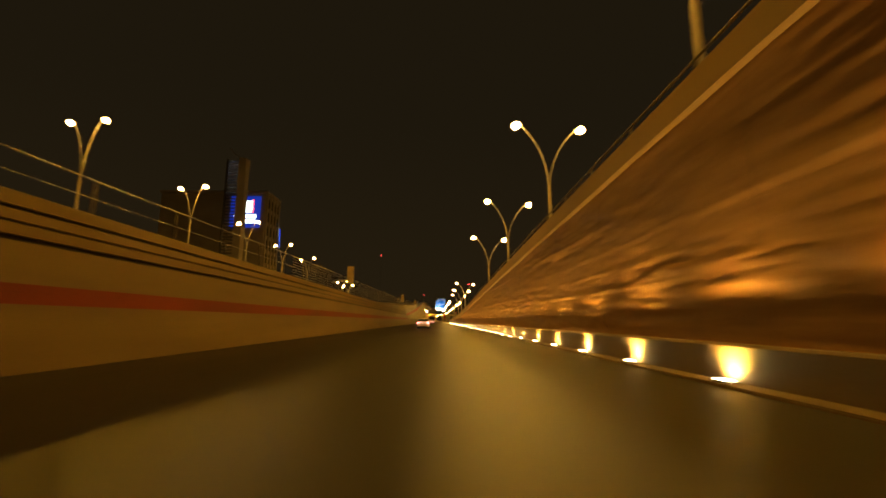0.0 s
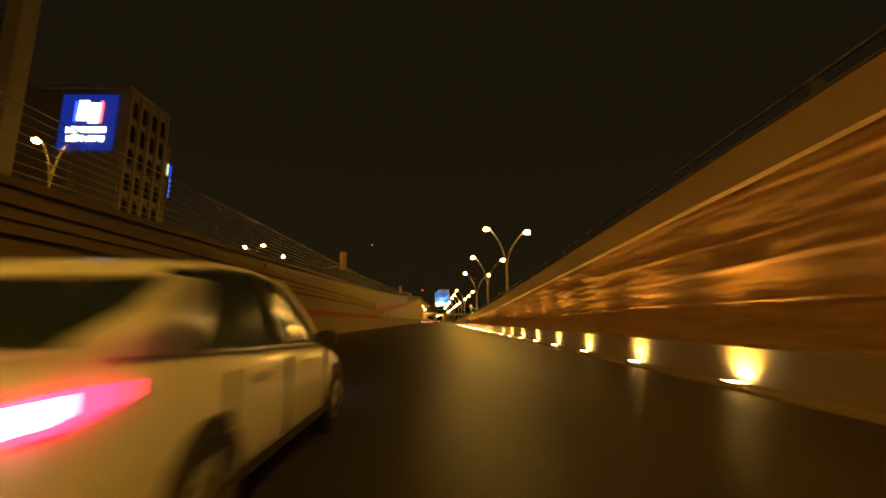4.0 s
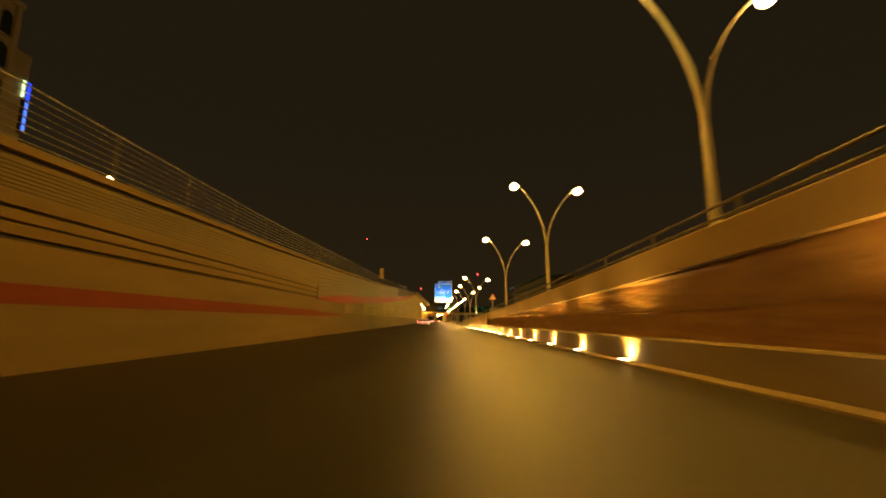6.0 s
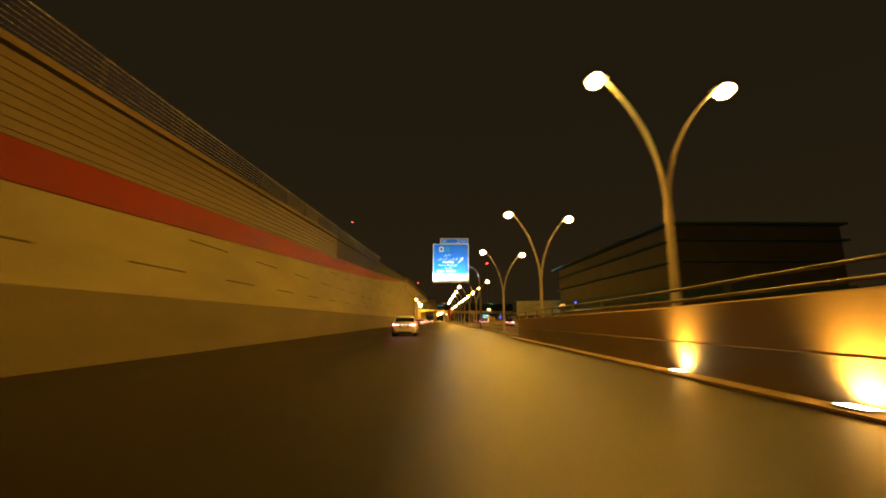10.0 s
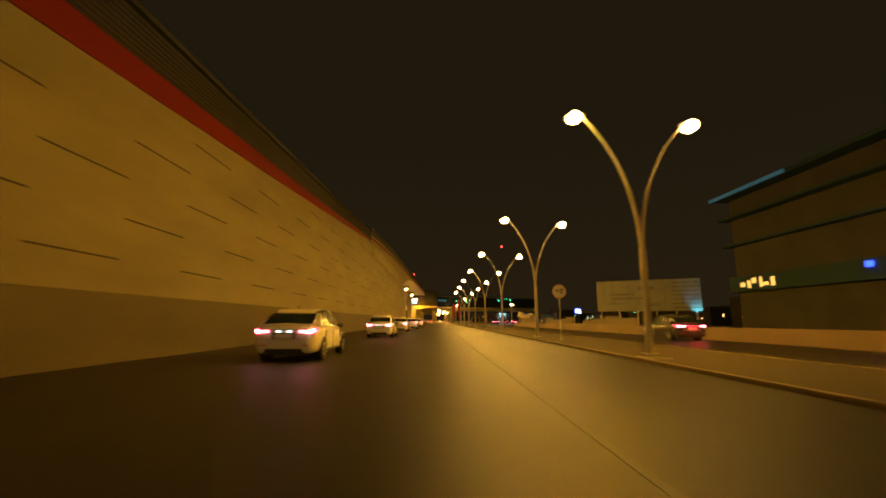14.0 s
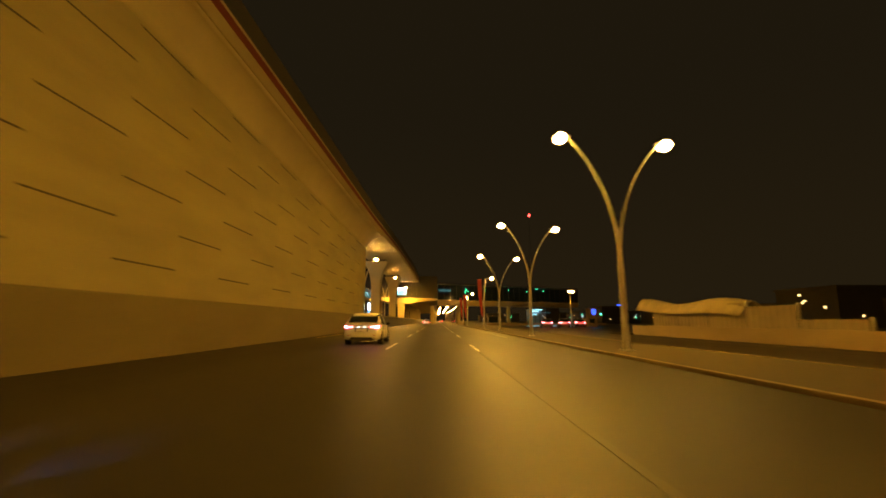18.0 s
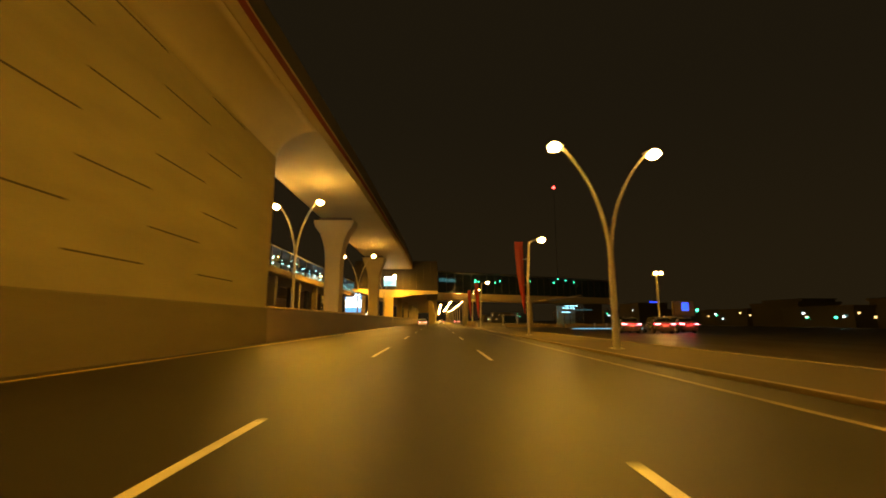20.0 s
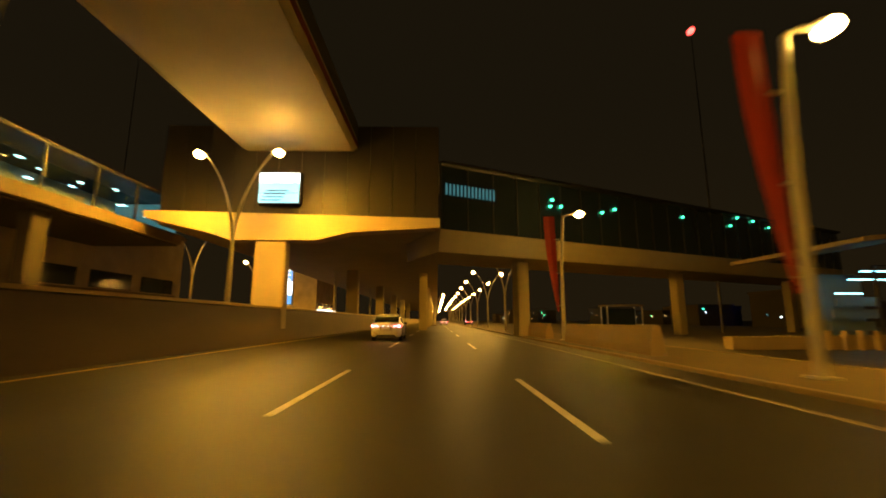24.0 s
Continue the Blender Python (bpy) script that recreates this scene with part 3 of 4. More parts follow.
for y, w, h, lit in ((206, 9, 4.6, 1), (217.5, 8, 5.2, 0), (229, 10, 4.4, 1), (242, 9, 5.6, 0), (254, 8, 4.8, 1), (270, 12, 9, 0), (314, 12, 12, 1)):
    shop = tagged(empty("shop"), "small plastered roadside shop with shuttered dark openings" if not lit else "small plastered roadside shop with a lit opening", "shop")
    xf = -25.5
    part("body", box(xf - 7, xf, y - w / 2, y + w / 2, -0.12, h, 0.03), SHOPW, shop)
    part("parapet", box(xf - 7.1, xf + 0.12, y - w / 2 - 0.1, y + w / 2 + 0.1, h, h + 0.35, 0.02), BUFF, shop)
    n = 3
    for k in range(n):
        a = y - w / 2 + 0.5 + (w - 1) / n * k
        part("shutter", box(xf, xf + 0.05, a + 0.12, a + (w - 1) / n - 0.12, 0, 2.7), AMBER if lit and k == 1 else DARKM, shop, "warm lit opening" if lit and k == 1 else "")
        if h > 5:
            part("window", box(xf, xf + 0.05, a + 0.4, a + (w - 1) / n - 0.4, 3.6, 4.9), GLASSY, shop)
    part("name_board", box(xf + 0.0, xf + 0.14, y - w / 2 + 0.6, y + w / 2 - 0.6, 2.95, 3.5), WHITEL if y in (229, 314) else BUFF, shop)

ad = tagged(empty("lit_billboard"), "bright white and blue lit billboard on posts", "billboard")
part("panel", box(-28.1, -23.0, 293, 293.3, 3.6, 9.6, 0.03), DARKM, ad)
part("panel_centre", box(-28.0, -23.1, 292.97, 293, 5.2, 7.3), WHITEL, ad, "white glowing centre")
for z0, z1 in ((3.7, 5.1), (7.4, 9.5)):
    part("panel_field", box(-28.0, -23.1, 292.97, 293, z0, z1), glow("blue_board_light", (0.08, 0.3, 0.7), 1.4), ad, "glowing blue field")
for k in range(5):
    part("bar", box(-27.6, -23.5 - 0.3 * (k % 2), 292.95, 292.97, 7.6 + 0.36 * k, 7.72 + 0.36 * k), WHITEL, ad)
for x in (-27.2, -23.9):
    part("post", tube([(x, 293.2, -0.1), (x, 293.2, 4.0)], 0.1, 8), STEEL, ad)


# ---- single lamps with red fins ----
REDFIN = material("red_fin_paint", (0.36, 0.035, 0.015), 0.45, vary=0.15, scale=1, fine=20, bump=0.05)


def fin_lamp():
    lamp = own("fin_lamp")
    part("pole", tube([(0, 0, 0), (0.05, 0, 4.2), (0.24, 0, 7.2)], [0.12, 0.1, 0.075], 12), POLE, lamp, smooth=True)
    part("base_plate", box(-0.2, 0.2, -0.2, 0.2, 0, 0.05, 0.01), STEEL, lamp)
    part("arm", tube([(0.23, 0, 7.12), (0.5, 0, 7.3), (0.95, 0, 7.37)], [0.06, 0.05, 0.045], 8), POLE, lamp, smooth=True)
    lamp_head(1, 0.92, 7.38, lamp, 1.3 * HEAD_W)
    sec = []
    for i in range(19):
        a = i / 18
        z = 1.6 + 5.6 * a
        c = -0.24 - 0.2 * math.sin(a * math.pi * 0.6) - 0.16 * a
        w = 0.05 + 0.27 * math.sin(min(1, a * 1.15) * math.pi * 0.5)
        sec.append([(c - w, 0.0, z), (c, -0.05, z), (c + w, 0.0, z), (c, 0.05, z)])
    part("fin", loft(sec), REDFIN, lamp, "tall curved red metal fin", smooth=False)
    for z in (1.9, 3.8, 5.8):
        part("bracket", box(-0.34, 0.02, -0.02, 0.02, z, z + 0.04), STEEL, lamp)
    return tagged(lamp, "single-arm street lamp with a tall curved red fin", "street lamp", "fin lamps")


fl = fin_lamp()
fl.matrix_basis = at(7.0, 227.6, 0.07)
for y in (253.1, 264.0):
    copy_thing(fl, at(7.25, y, 0.07))

# concrete blocks on the median
for y0, y1 in ((256.6, 259.6), (259.62, 262.6), (265.2, 268.2), (268.22, 272.0)):
    part_ob = part("concrete_block", strip([y0, y1], lambda y: [(6.65, 0.07), (6.65, 0.35), (6.78, 1.0), (7.0, 1.0), (7.13, 0.35), (7.13, 0.07)]), BARRIER)
    tagged(part_ob, "worn concrete crash block standing on the median", "barrier", "crash blocks")


# ---- cars ----
WHITEP = material("white_car_paint", (0.72, 0.7, 0.66), 0.22, vary=0.04, scale=2, fine=30, bump=0.0)
GREYP = material("grey_car_paint", (0.07, 0.07, 0.075), 0.25, vary=0.05, bump=0.0)
TYRE = material("tyre_rubber", (0.02, 0.02, 0.02), 0.85, vary=0.1)
RIM = material("alloy_rim", (0.5, 0.5, 0.5), 0.3, 0.8, vary=0.05, bump=0)
TRIM = material("black_trim", (0.02, 0.02, 0.02), 0.5, vary=0.05, bump=0)
TAIL = glow("tail_light_red", (1.0, 0.02, 0.05), 7)
TAILCORE = glow("tail_light_core", (1.0, 0.36, 0.45), 12)
PLATE = material("plate_white", (0.7, 0.7, 0.68), 0.5, vary=0.05, bump=0)
# darkened car paint, so the plate panel reads as a shaded recess
RECESS = material("shaded_paint", (0.2, 0.19, 0.18), 0.4, vary=0.05, bump=0)
SIGNR = material("red_reflector", (0.4, 0.02, 0.02), 0.3, vary=0.0)
HEADL = glow("headlight", (0.8, 0.9, 1.0), 12)


def sedan(paint, label, beam=0.0):
    """Rear bumper at y 0, nose at y 4.55."""
    car = own("car")
    # y, half width, bottom, belt height, crown
    ribs = [(0.0, 0.58, 0.40, 0.82, 0.03), (0.03, 0.72, 0.31, 0.94, 0.03), (0.12, 0.82, 0.25, 1.0, 0.03), (0.32, 0.87, 0.23, 1.035, 0.035), (0.7, 0.885, 0.25, 1.02, 0.04), (1.3, 0.895, 0.235, 0.985, 0.04), (2.0, 0.90, 0.23, 0.955, 0.03), (2.7, 0.90, 0.23, 0.93, 0.03), (3.2, 0.895, 0.235, 0.91, 0.06), (3.7, 0.87, 0.25, 0.85, 0.07), (4.15, 0.81, 0.28, 0.76, 0.06), (4.42, 0.70, 0.32, 0.66, 0.05), (4.55, 0.5, 0.40, 0.56, 0.03)]
    sec = []
    for y, w, b, t, cr in ribs:
        h = t - b
        right = [(w * 0.84, b), (w * 0.95, b + 0.05 * h), (w * 0.985, b + 0.2 * h), (w, b + 0.45 * h), (w * 0.995, b + 0.62 * h), (w * 0.965, b + 0.78 * h), (w * 0.93, b + 0.92 * h), (w * 0.86, t), (w * 0.55, t + cr * 0.75), (w * 0.2, t + cr)]
        sec.append([(x, y, z) for x, z in right] + [(-x, y, z) for x, z in right[::-1]])
    part("body", loft(sec), paint, car, smooth=True)
    # y, base half width, base height, top half width, top height
    cab = [(0.27, 0.72, 1.05, 0.69, 1.07), (0.6, 0.77, 1.035, 0.665, 1.27), (0.98, 0.79, 1.0, 0.63, 1.425), (1.4, 0.80, 0.97, 0.60, 1.49), (1.95, 0.805, 0.955, 0.595, 1.515), (2.45, 0.80, 0.94, 0.59, 1.485), (2.9, 0.785, 0.93, 0.61, 1.28), (3.4, 0.74, 0.915, 0.67, 0.955)]
    part("glasshouse", loft([[(-a, y, p), (a, y, p), (c + (a - c) * 0.35, y, p + (q - p) * 0.75), (c, y, q), (-c, y, q), (-c - (a - c) * 0.35, y, p + (q - p) * 0.75)] for y, a, p, c, q in cab]), GLASSY, car, "dark tinted windows")
    part("roof", loft([[(-w, y, z - 0.02), (-w * 0.9, y, z + 0.02), (-w * 0.4, y, z + 0.035), (w * 0.4, y, z + 0.035), (w * 0.9, y, z + 0.02), (w, y, z - 0.02)] for y, w, z in ((0.86, 0.62, 1.375), (1.05, 0.64, 1.445), (1.4, 0.63, 1.495), (1.95, 0.62, 1.52), (2.4, 0.615, 1.495), (2.54, 0.595, 1.46))]), paint, car, smooth=True)
    for s in (-1, 1):
        part("rear_pillar", loft([[(s * x, y, z) for x, y, z in q] for q in (((0.71, 0.22, 1.04), (0.815, 0.28, 1.02), (0.83, 0.90, 0.99), (0.72, 0.75, 1.0)), ((0.675, 0.58, 1.22), (0.75, 0.62, 1.2), (0.765, 1.1, 1.17), (0.67, 0.95, 1.2)), ((0.62, 0.88, 1.39), (0.67, 0.94, 1.38), (0.68, 1.25, 1.38), (0.60, 1.2, 1.41)))]), paint, car, smooth=True)
        part("front_pillar", tube([(s * 0.765, 3.3, 0.92), (s * 0.68, 2.9, 1.25), (s * 0.61, 2.48, 1.475)], 0.032, 6), paint, car)
        part("door_pillar", tube([(s * 0.81, 2.0, 0.96), (s * 0.71, 1.98, 1.32), (s * 0.61, 1.96, 1.49)], 0.026, 6), TRIM, car)
        part("window_trim", tube([(s * 0.80, 0.98, 0.995), (s * 0.815, 1.6, 0.975), (s * 0.815, 2.5, 0.95), (s * 0.79, 3.2, 0.925)], 0.012, 6), RIM, car, "thin chrome trim")
        t = part("tail_light", loft([[(s * x, y, z) for z in (z0, z1)] + [(s * x, y + 0.04, z1), (s * x, y + 0.04, z0)] for x, y, z0, z1 in ((0.40, -0.012, 0.85, 0.87), (0.5, -0.012, 0.815, 0.89), (0.62, -0.004, 0.81, 0.875), (0.74, 0.03, 0.79, 0.91), (0.83, 0.11, 0.80, 0.935), (0.875, 0.34, 0.87, 0.93))]), TAIL, car, "glowing red tail light")
        for reach in (((0.44, -0.03, 0.845, 0.865), (0.5, -0.03, 0.83, 0.88), (0.58, -0.024, 0.83, 0.872), (0.605, -0.02, 0.845, 0.86)), ((0.64, -0.018, 0.825, 0.855), (0.71, 0.0, 0.81, 0.89), (0.78, 0.03, 0.815, 0.905), (0.83, 0.09, 0.85, 0.915))):
            part("core", loft([[(s * x, y, z) for z in (z0, z1)] + [(s * x, y + 0.03, z1), (s * x, y + 0.03, z0)] for x, y, z0, z1 in reach]), TAILCORE, t, "bright lamp element")
        part("mirror", loft([[(s * x, 2.98 + e, 0.99 + f) for e, f in ((-k, -k), (k, -k), (k, k), (-k, k))] for x, k in ((0.80, 0.03), (0.87, 0.06), (0.98, 0.07), (1.02, 0.04))]), TRIM if beam else paint, car)
        part("plate_lamp", box(s * 0.15 - 0.05, s * 0.15 + 0.05, -0.012, 0.01, 0.835, 0.86), WHITEL if beam else TAIL, car)
        part("reflector", box(s * 0.58 - 0.1, s * 0.58 + 0.1, 0.0, 0.06, 0.45, 0.475), SIGNR, car, "thin red bumper reflector")
        part("headlight", box(s * 0.5 - 0.13, s * 0.5 + 0.13, 4.42, 4.5, 0.56, 0.65), HEADL, car)
        part("sill", box(min(s * 0.85, s * 0.885), max(s * 0.85, s * 0.885), 1.25, 3.3, 0.25, 0.31), TRIM, car)
        for y in (1.45, 2.45):
            part("door_handle", box(min(s * 0.885, s * 0.91), max(s * 0.885, s * 0.91), y, y + 0.2, 0.80, 0.83), RIM, car)
        for y in (1.15, 2.05, 3.1):
            part("door_gap", box(min(s * 0.88, s * 0.905), max(s * 0.88, s * 0.905), y, y + 0.012, 0.35, 0.88), TRIM, car)
    part("diffuser", loft([[(x * f, y, z) for x in (-1, 1) for z in ((0.2, 0.37) if x < 0 else (0.37, 0.2))] for f, y in ((0.5, -0.012), (0.6, 0.14), (0.66, 0.3))]), TRIM, car, "dark lower bumper")
    part("boot_lip", tube([(-0.7, 0.14, 1.035), (0, 0.09, 1.06), (0.7, 0.14, 1.035)], 0.02, 6), paint, car)
    part("plate_recess", box(-0.34, 0.34, -0.008, 0.02, 0.63, 0.82, 0.01), RECESS, car, "plate recess with shade in its colour")
    part("rear_plate", box(-0.25, 0.25, -0.016, 0.0, 0.66, 0.78), PLATE, car)
    part("bumper_crease", tube([(-0.5, -0.008, 0.66), (-0.3, -0.014, 0.6), (0.3, -0.014, 0.6), (0.5, -0.008, 0.66)], 0.012, 6), RIM, car)
    part("boot_trim", box(-0.36, 0.36, -0.01, 0.02, 0.875, 0.9), RIM, car)
    part("aerial", tube([(0, 1.25, 1.5), (0, 1.15, 1.59)], 0.02, 6), TRIM, car)
    for s in (-1, 1):
        for y in (0.98, 3.62):
            part("wheel_arch", tube([(s * 0.80, y, 0.33), (s * 0.893, y, 0.33)], 0.36, 24), TRIM, car)
            wh = part("wheel", tube([(s * 0.68, y, 0.315), (s * 0.86, y, 0.315), (s * 0.905, y, 0.315)], [0.315, 0.315, 0.28], 24), TYRE, car, "black tyre")
            part("rim", tube([(s * 0.87, y, 0.315), (s * 0.915, y, 0.315)], [0.21, 0.19], 14), RIM, wh)
            for k in range(5):
                q = k * math.pi * 0.4
                part("spoke", tube([(s * 0.918, y, 0.315), (s * 0.918, y + 0.18 * math.cos(q), 0.315 + 0.18 * math.sin(q))], 0.018, 5), TRIM, wh)
    if beam:
        for s in (-0.62, 0.62):
            li = bpy.data.lights.new("headlamp_beam", "SPOT")
            li.energy, li.color, li.spot_size, li.spot_blend, li.shadow_soft_size = beam, (0.16, 0.42, 1.0), radians(40), 0.8, 0.06
            ob = new("headlamp_beam", li)
            ob.parent = car
            ob.matrix_basis = pose(s, 4.62, 0.65, 60, 0, 0)
    else:
        li = bpy.data.lights.new("tail_glow", "POINT")
        li.energy, li.color, li.shadow_soft_size = 14.0, (1.0, 0.02, 0.03), 0.2
        ob = new("tail_glow", li)
        ob.parent = car
        ob.location = (0, -0.35, 0.85)
    return tagged(car, label, "car")


c1 = sedan(WHITEP, "white saloon car with bright red tail lights on the road", 22.0)
c1.matrix_basis = at(-4.45, 139.4, 0)
for x, y in ((-2.0, 42.0), (-2.4, 124.0), (-4.3, 152.2), (-3.9, 163.5), (-3.9, 173.8), (-3.6, 184.0), (-3.6, 199.0), (-2.9, 264.0), (1.9, 322.0)):
    copy_thing(c1, at(x, y, 0))
c4 = sedan(GREYP, "grey saloon car with red tail lights on the road", 0)
c4.matrix_basis = at(14.75, 160.5, -0.02)
for x, y, a in ((18.3, 232.5, -8), (20.9, 231.8, -10), (24.0, 232.8, -8), (7.9, 318, 0)):
    copy_thing(c4, at(x, y, -0.02 if y < 300 else 0.07, a))
# ---- overhead sign ----
SIGNBLUE = material("sign_blue", (0.002, 0.21, 0.8), 0.35, vary=0.06, scale=1, fine=20, bump=0)
SIGNWHITE = material("sign_white", (0.85, 0.85, 0.85), 0.4, vary=0.04, scale=1, fine=20, bump=0)
SIGNCREAM = material("sign_cream", (0.62, 0.55, 0.3), 0.45, vary=0.15, scale=1, fine=20, bump=0)
SIGNTEAL = material("sign_teal", (0.02, 0.35, 0.6), 0.4, vary=0.04, bump=0)


def text_part(words, size, x, y, z, mat, parent, label=""):
    cu = bpy.data.curves.new("words", "FONT")
    cu.body, cu.size, cu.align_x, cu.extrude = words, size, "CENTER", 0.004
    tmp = new("words", cu)
    deps = bpy.context.evaluated_depsgraph_get()
    me = bpy.data.meshes.new_from_object(tmp.evaluated_get(deps))
    bpy.data.objects.remove(tmp)
    bpy.data.curves.remove(cu)
    me.materials.clear()
    me.materials.append(mat)
    ob = new("lettering", me)
    ob.parent = parent
    ob.matrix_basis = pose(x, y, z, 90, 0, 0)
    if label:
        ob["label"] = label
    return ob


DULLP = material("dull_steel_pole", (0.14, 0.13, 0.115), 0.5, 0.3, vary=0.2, scale=2, fine=40, bump=0.05)
YS = 0.0
sign = tagged(own("overhead_sign", at(0.12, 139.4, 0.45)), "large floodlit blue exit sign on a curved cantilever pole", "road sign")
SX0, SX1, SZ0, SZ1 = -0.65, 4.05, 5.65, 10.65
part("panel", box(SX0, SX1, YS, YS + 0.12, SZ0, SZ1, 0.04), SIGNWHITE, sign, "white sign plate")
part("lower_band", box(SX0 + 0.1, SX1 - 0.1, YS - 0.012, YS, SZ0 + 0.1, SZ0 + 1.02, 0.003), SIGNCREAM, sign, "cream lower band")
part("blue_field", box(SX0 + 0.1, SX1 - 0.1, YS - 0.012, YS, SZ0 + 1.05, SZ1 - 0.1, 0.003), SIGNBLUE, sign)
part("exit_tab", box(SX0 + 0.95, SX1 - 0.05, YS, YS + 0.12, SZ1 + 0.02, SZ1 + 0.75, 0.04), SIGNWHITE, sign, "white-edged exit tab")
part("tab_field", box(SX0 + 1.03, SX1 - 0.13, YS - 0.012, YS, SZ1 + 0.1, SZ1 + 0.67, 0.003), SIGNBLUE, sign)
text_part("Exit", 0.5, 0.7, YS - 0.016, SZ1 + 0.22, SIGNWHITE, sign, "white letters")
text_part("\uFE9D\uFEAE\uFEA8\uFEE3", 0.5, 3.1, YS - 0.016, SZ1 + 0.25, SIGNWHITE, sign, "white letters")
text_part("\uFED6\uFEF3\uFEAE\uFEC3", 0.42, 1.2, YS - 0.016, 9.05, SIGNWHITE, sign, "white letters")
text_part("\uFEF2\uFED7\uFEAE\uFEB8\uFEDF\uFE8D \uFEF1\uFEAE\uFE8B\uFE8D\uFEAA\uFEDF\uFE8D", 0.46, 1.25, YS - 0.016, 8.5, SIGNWHITE, sign, "white letters")
text_part("Eastern Ring Road", 0.33, 1.3, YS - 0.016, 7.72, SIGNWHITE, sign, "white letters")
text_part("(South)", 0.32, 1.4, YS - 0.016, 7.32, SIGNWHITE, sign, "white letters")
for x0, x1, z, h in ((0.6, 2.1, 8.12, 0.2), (-0.1, 0.8, 6.95, 0.2), (1.1, 2.3, 6.95, 0.2)):
    part("word_bar", box(x0, x1, YS - 0.02, YS - 0.012, z, z + h), SIGNWHITE, sign, "unreadable line of white lettering")
part("route_shield", box(0.2, 0.75, YS - 0.02, YS - 0.012, 9.6, 10.25), SIGNWHITE, sign, "white route shield")
part("shield_mark", box(0.33, 0.62, YS - 0.024, YS - 0.02, 9.78, 10.08), DARKM, sign)
part("teal_shield", box(0.97, 1.57, YS - 0.02, YS - 0.012, 9.6, 10.25), SIGNTEAL, sign, "teal route shield")
bm = bmesh.new()
for pts in (((-0.07, -0.5), (0.07, -0.5), (0.07, 0.2), (-0.07, 0.2)), ((-0.24, 0.12), (0.24, 0.12), (0.0, 0.5))):
    front = [bm.verts.new((p[0], 0, p[1])) for p in pts]
    back = [bm.verts.new((p[0], 0.008, p[1])) for p in pts]
    bm.faces.new(front)
    bm.faces.new(back[::-1])
    for a in range(len(pts)):
        c = (a + 1) % len(pts)
        bm.faces.new((front[a], back[a], back[c], front[c]))
ar = part("arrow", bm, SIGNWHITE, sign, "white arrow slanting up")
ar.matrix_basis = pose(3.0, YS - 0.022, 8.5, 0, 40, 0)
for x in (0.05, 1.45, 2.85):
    part("bracket", box(x - 0.13, x + 0.13, YS - 0.08, YS + 0.02, SZ0 + 0.5, SZ0 + 0.76, 0.02), DARKM, sign)
for k, x in enumerate((SX0 + 0.2, 0.3, 1.9, SX1 - 0.2)):
    part("outrigger", box(x - 0.035, x + 0.035, YS - 1.45, YS, SZ0 - 0.2, SZ0 - 0.12), STEEL, sign)
for k in range(3):
    part("service_rail", tube([(SX0 + 0.1, YS - 1.4 + 0.5 * k, SZ0 - 0.1), (SX1 - 0.1, YS - 1.4 + 0.5 * k, SZ0 - 0.1)], 0.03, 6), STEEL, sign)
COLD = (0.72, 0.9, 1.0)
for x in (-0.25, 1.45, 3.15):
    fl2 = part("floodlight", box(x - 0.28, x + 0.28, YS - 1.4, YS - 1.1, SZ0 - 0.1, SZ0 + 0.04, 0.02), DARKM, sign)
    part("flood_lens", box(x - 0.24, x + 0.24, YS - 1.37, YS - 1.13, SZ0 + 0.042, SZ0 + 0.05), glow("flood_lens_glow", COLD, 12), fl2)
    li = bpy.data.lights.new("flood", "SPOT")
    li.energy, li.color, li.spot_size, li.spot_blend, li.shadow_soft_size = 580, COLD, radians(168), 0.3, 0.1
    ob = new("flood", li)
    ob.parent = sign
    ob.matrix_basis = pose(x, YS - 1.24, SZ0 + 0.06, 172, 0, 0)
pts = [(5.55, YS + 0.5, -0.4), (5.55, YS + 0.5, 4.4), (5.53, YS + 0.5, 5.3), (5.42, YS + 0.48, 6.2), (5.15, YS + 0.45, 6.95), (4.7, YS + 0.4, 7.45), (4.1, YS + 0.35, 7.72), (-0.4, YS + 0.3, 7.8)]
part("pole", tube(pts, [0.14, 0.13, 0.12, 0.12, 0.11, 0.11, 0.1, 0.09], 14), DULLP, sign, "curved dull steel pole", smooth=True)
for z in (6.6, 9.4):
    part("stiffener", box(SX0 + 0.3, SX1 - 0.3, YS + 0.12, YS + 0.28, z, z + 0.12), STEEL, sign)
part("pole_base", box(5.25, 5.85, YS + 0.2, YS + 0.8, -0.45, -0.36, 0.02), STEEL, sign)

# ---- small road signs ----
SIGNRED = material("sign_red", (0.5, 0.03, 0.02), 0.4, vary=0.05, bump=0)


def disc(r0, r1, y0, y1, n, rot=0.0):
    """A flat ring or plate with n corners, facing -y."""
    bm = bmesh.new()
    rings = []
    for r, y in ((r1, y0), (r1, y1)):
        rings.append([bm.verts.new((r * math.sin(2 * math.pi * k / n + rot), y, r * math.cos(2 * math.pi * k / n + rot))) for k in range(n)])
    bm.faces.new(rings[0])
    bm.faces.new(rings[1][::-1])
    for k in range(n):
        bm.faces.new((rings[0][k], rings[1][k], rings[1][(k + 1) % n], rings[0][(k + 1) % n]))
    return bm


tri = tagged(own("warning_sign"), "triangular red-bordered warning sign on a thin pole", "road sign")
tri.matrix_basis = at(6.3, 93.7, rtop(93.7) - 0.25)
part("pole", tube([(0, 0.06, 0), (0, 0.06, 2.4)], 0.035, 8), STEEL, tri)
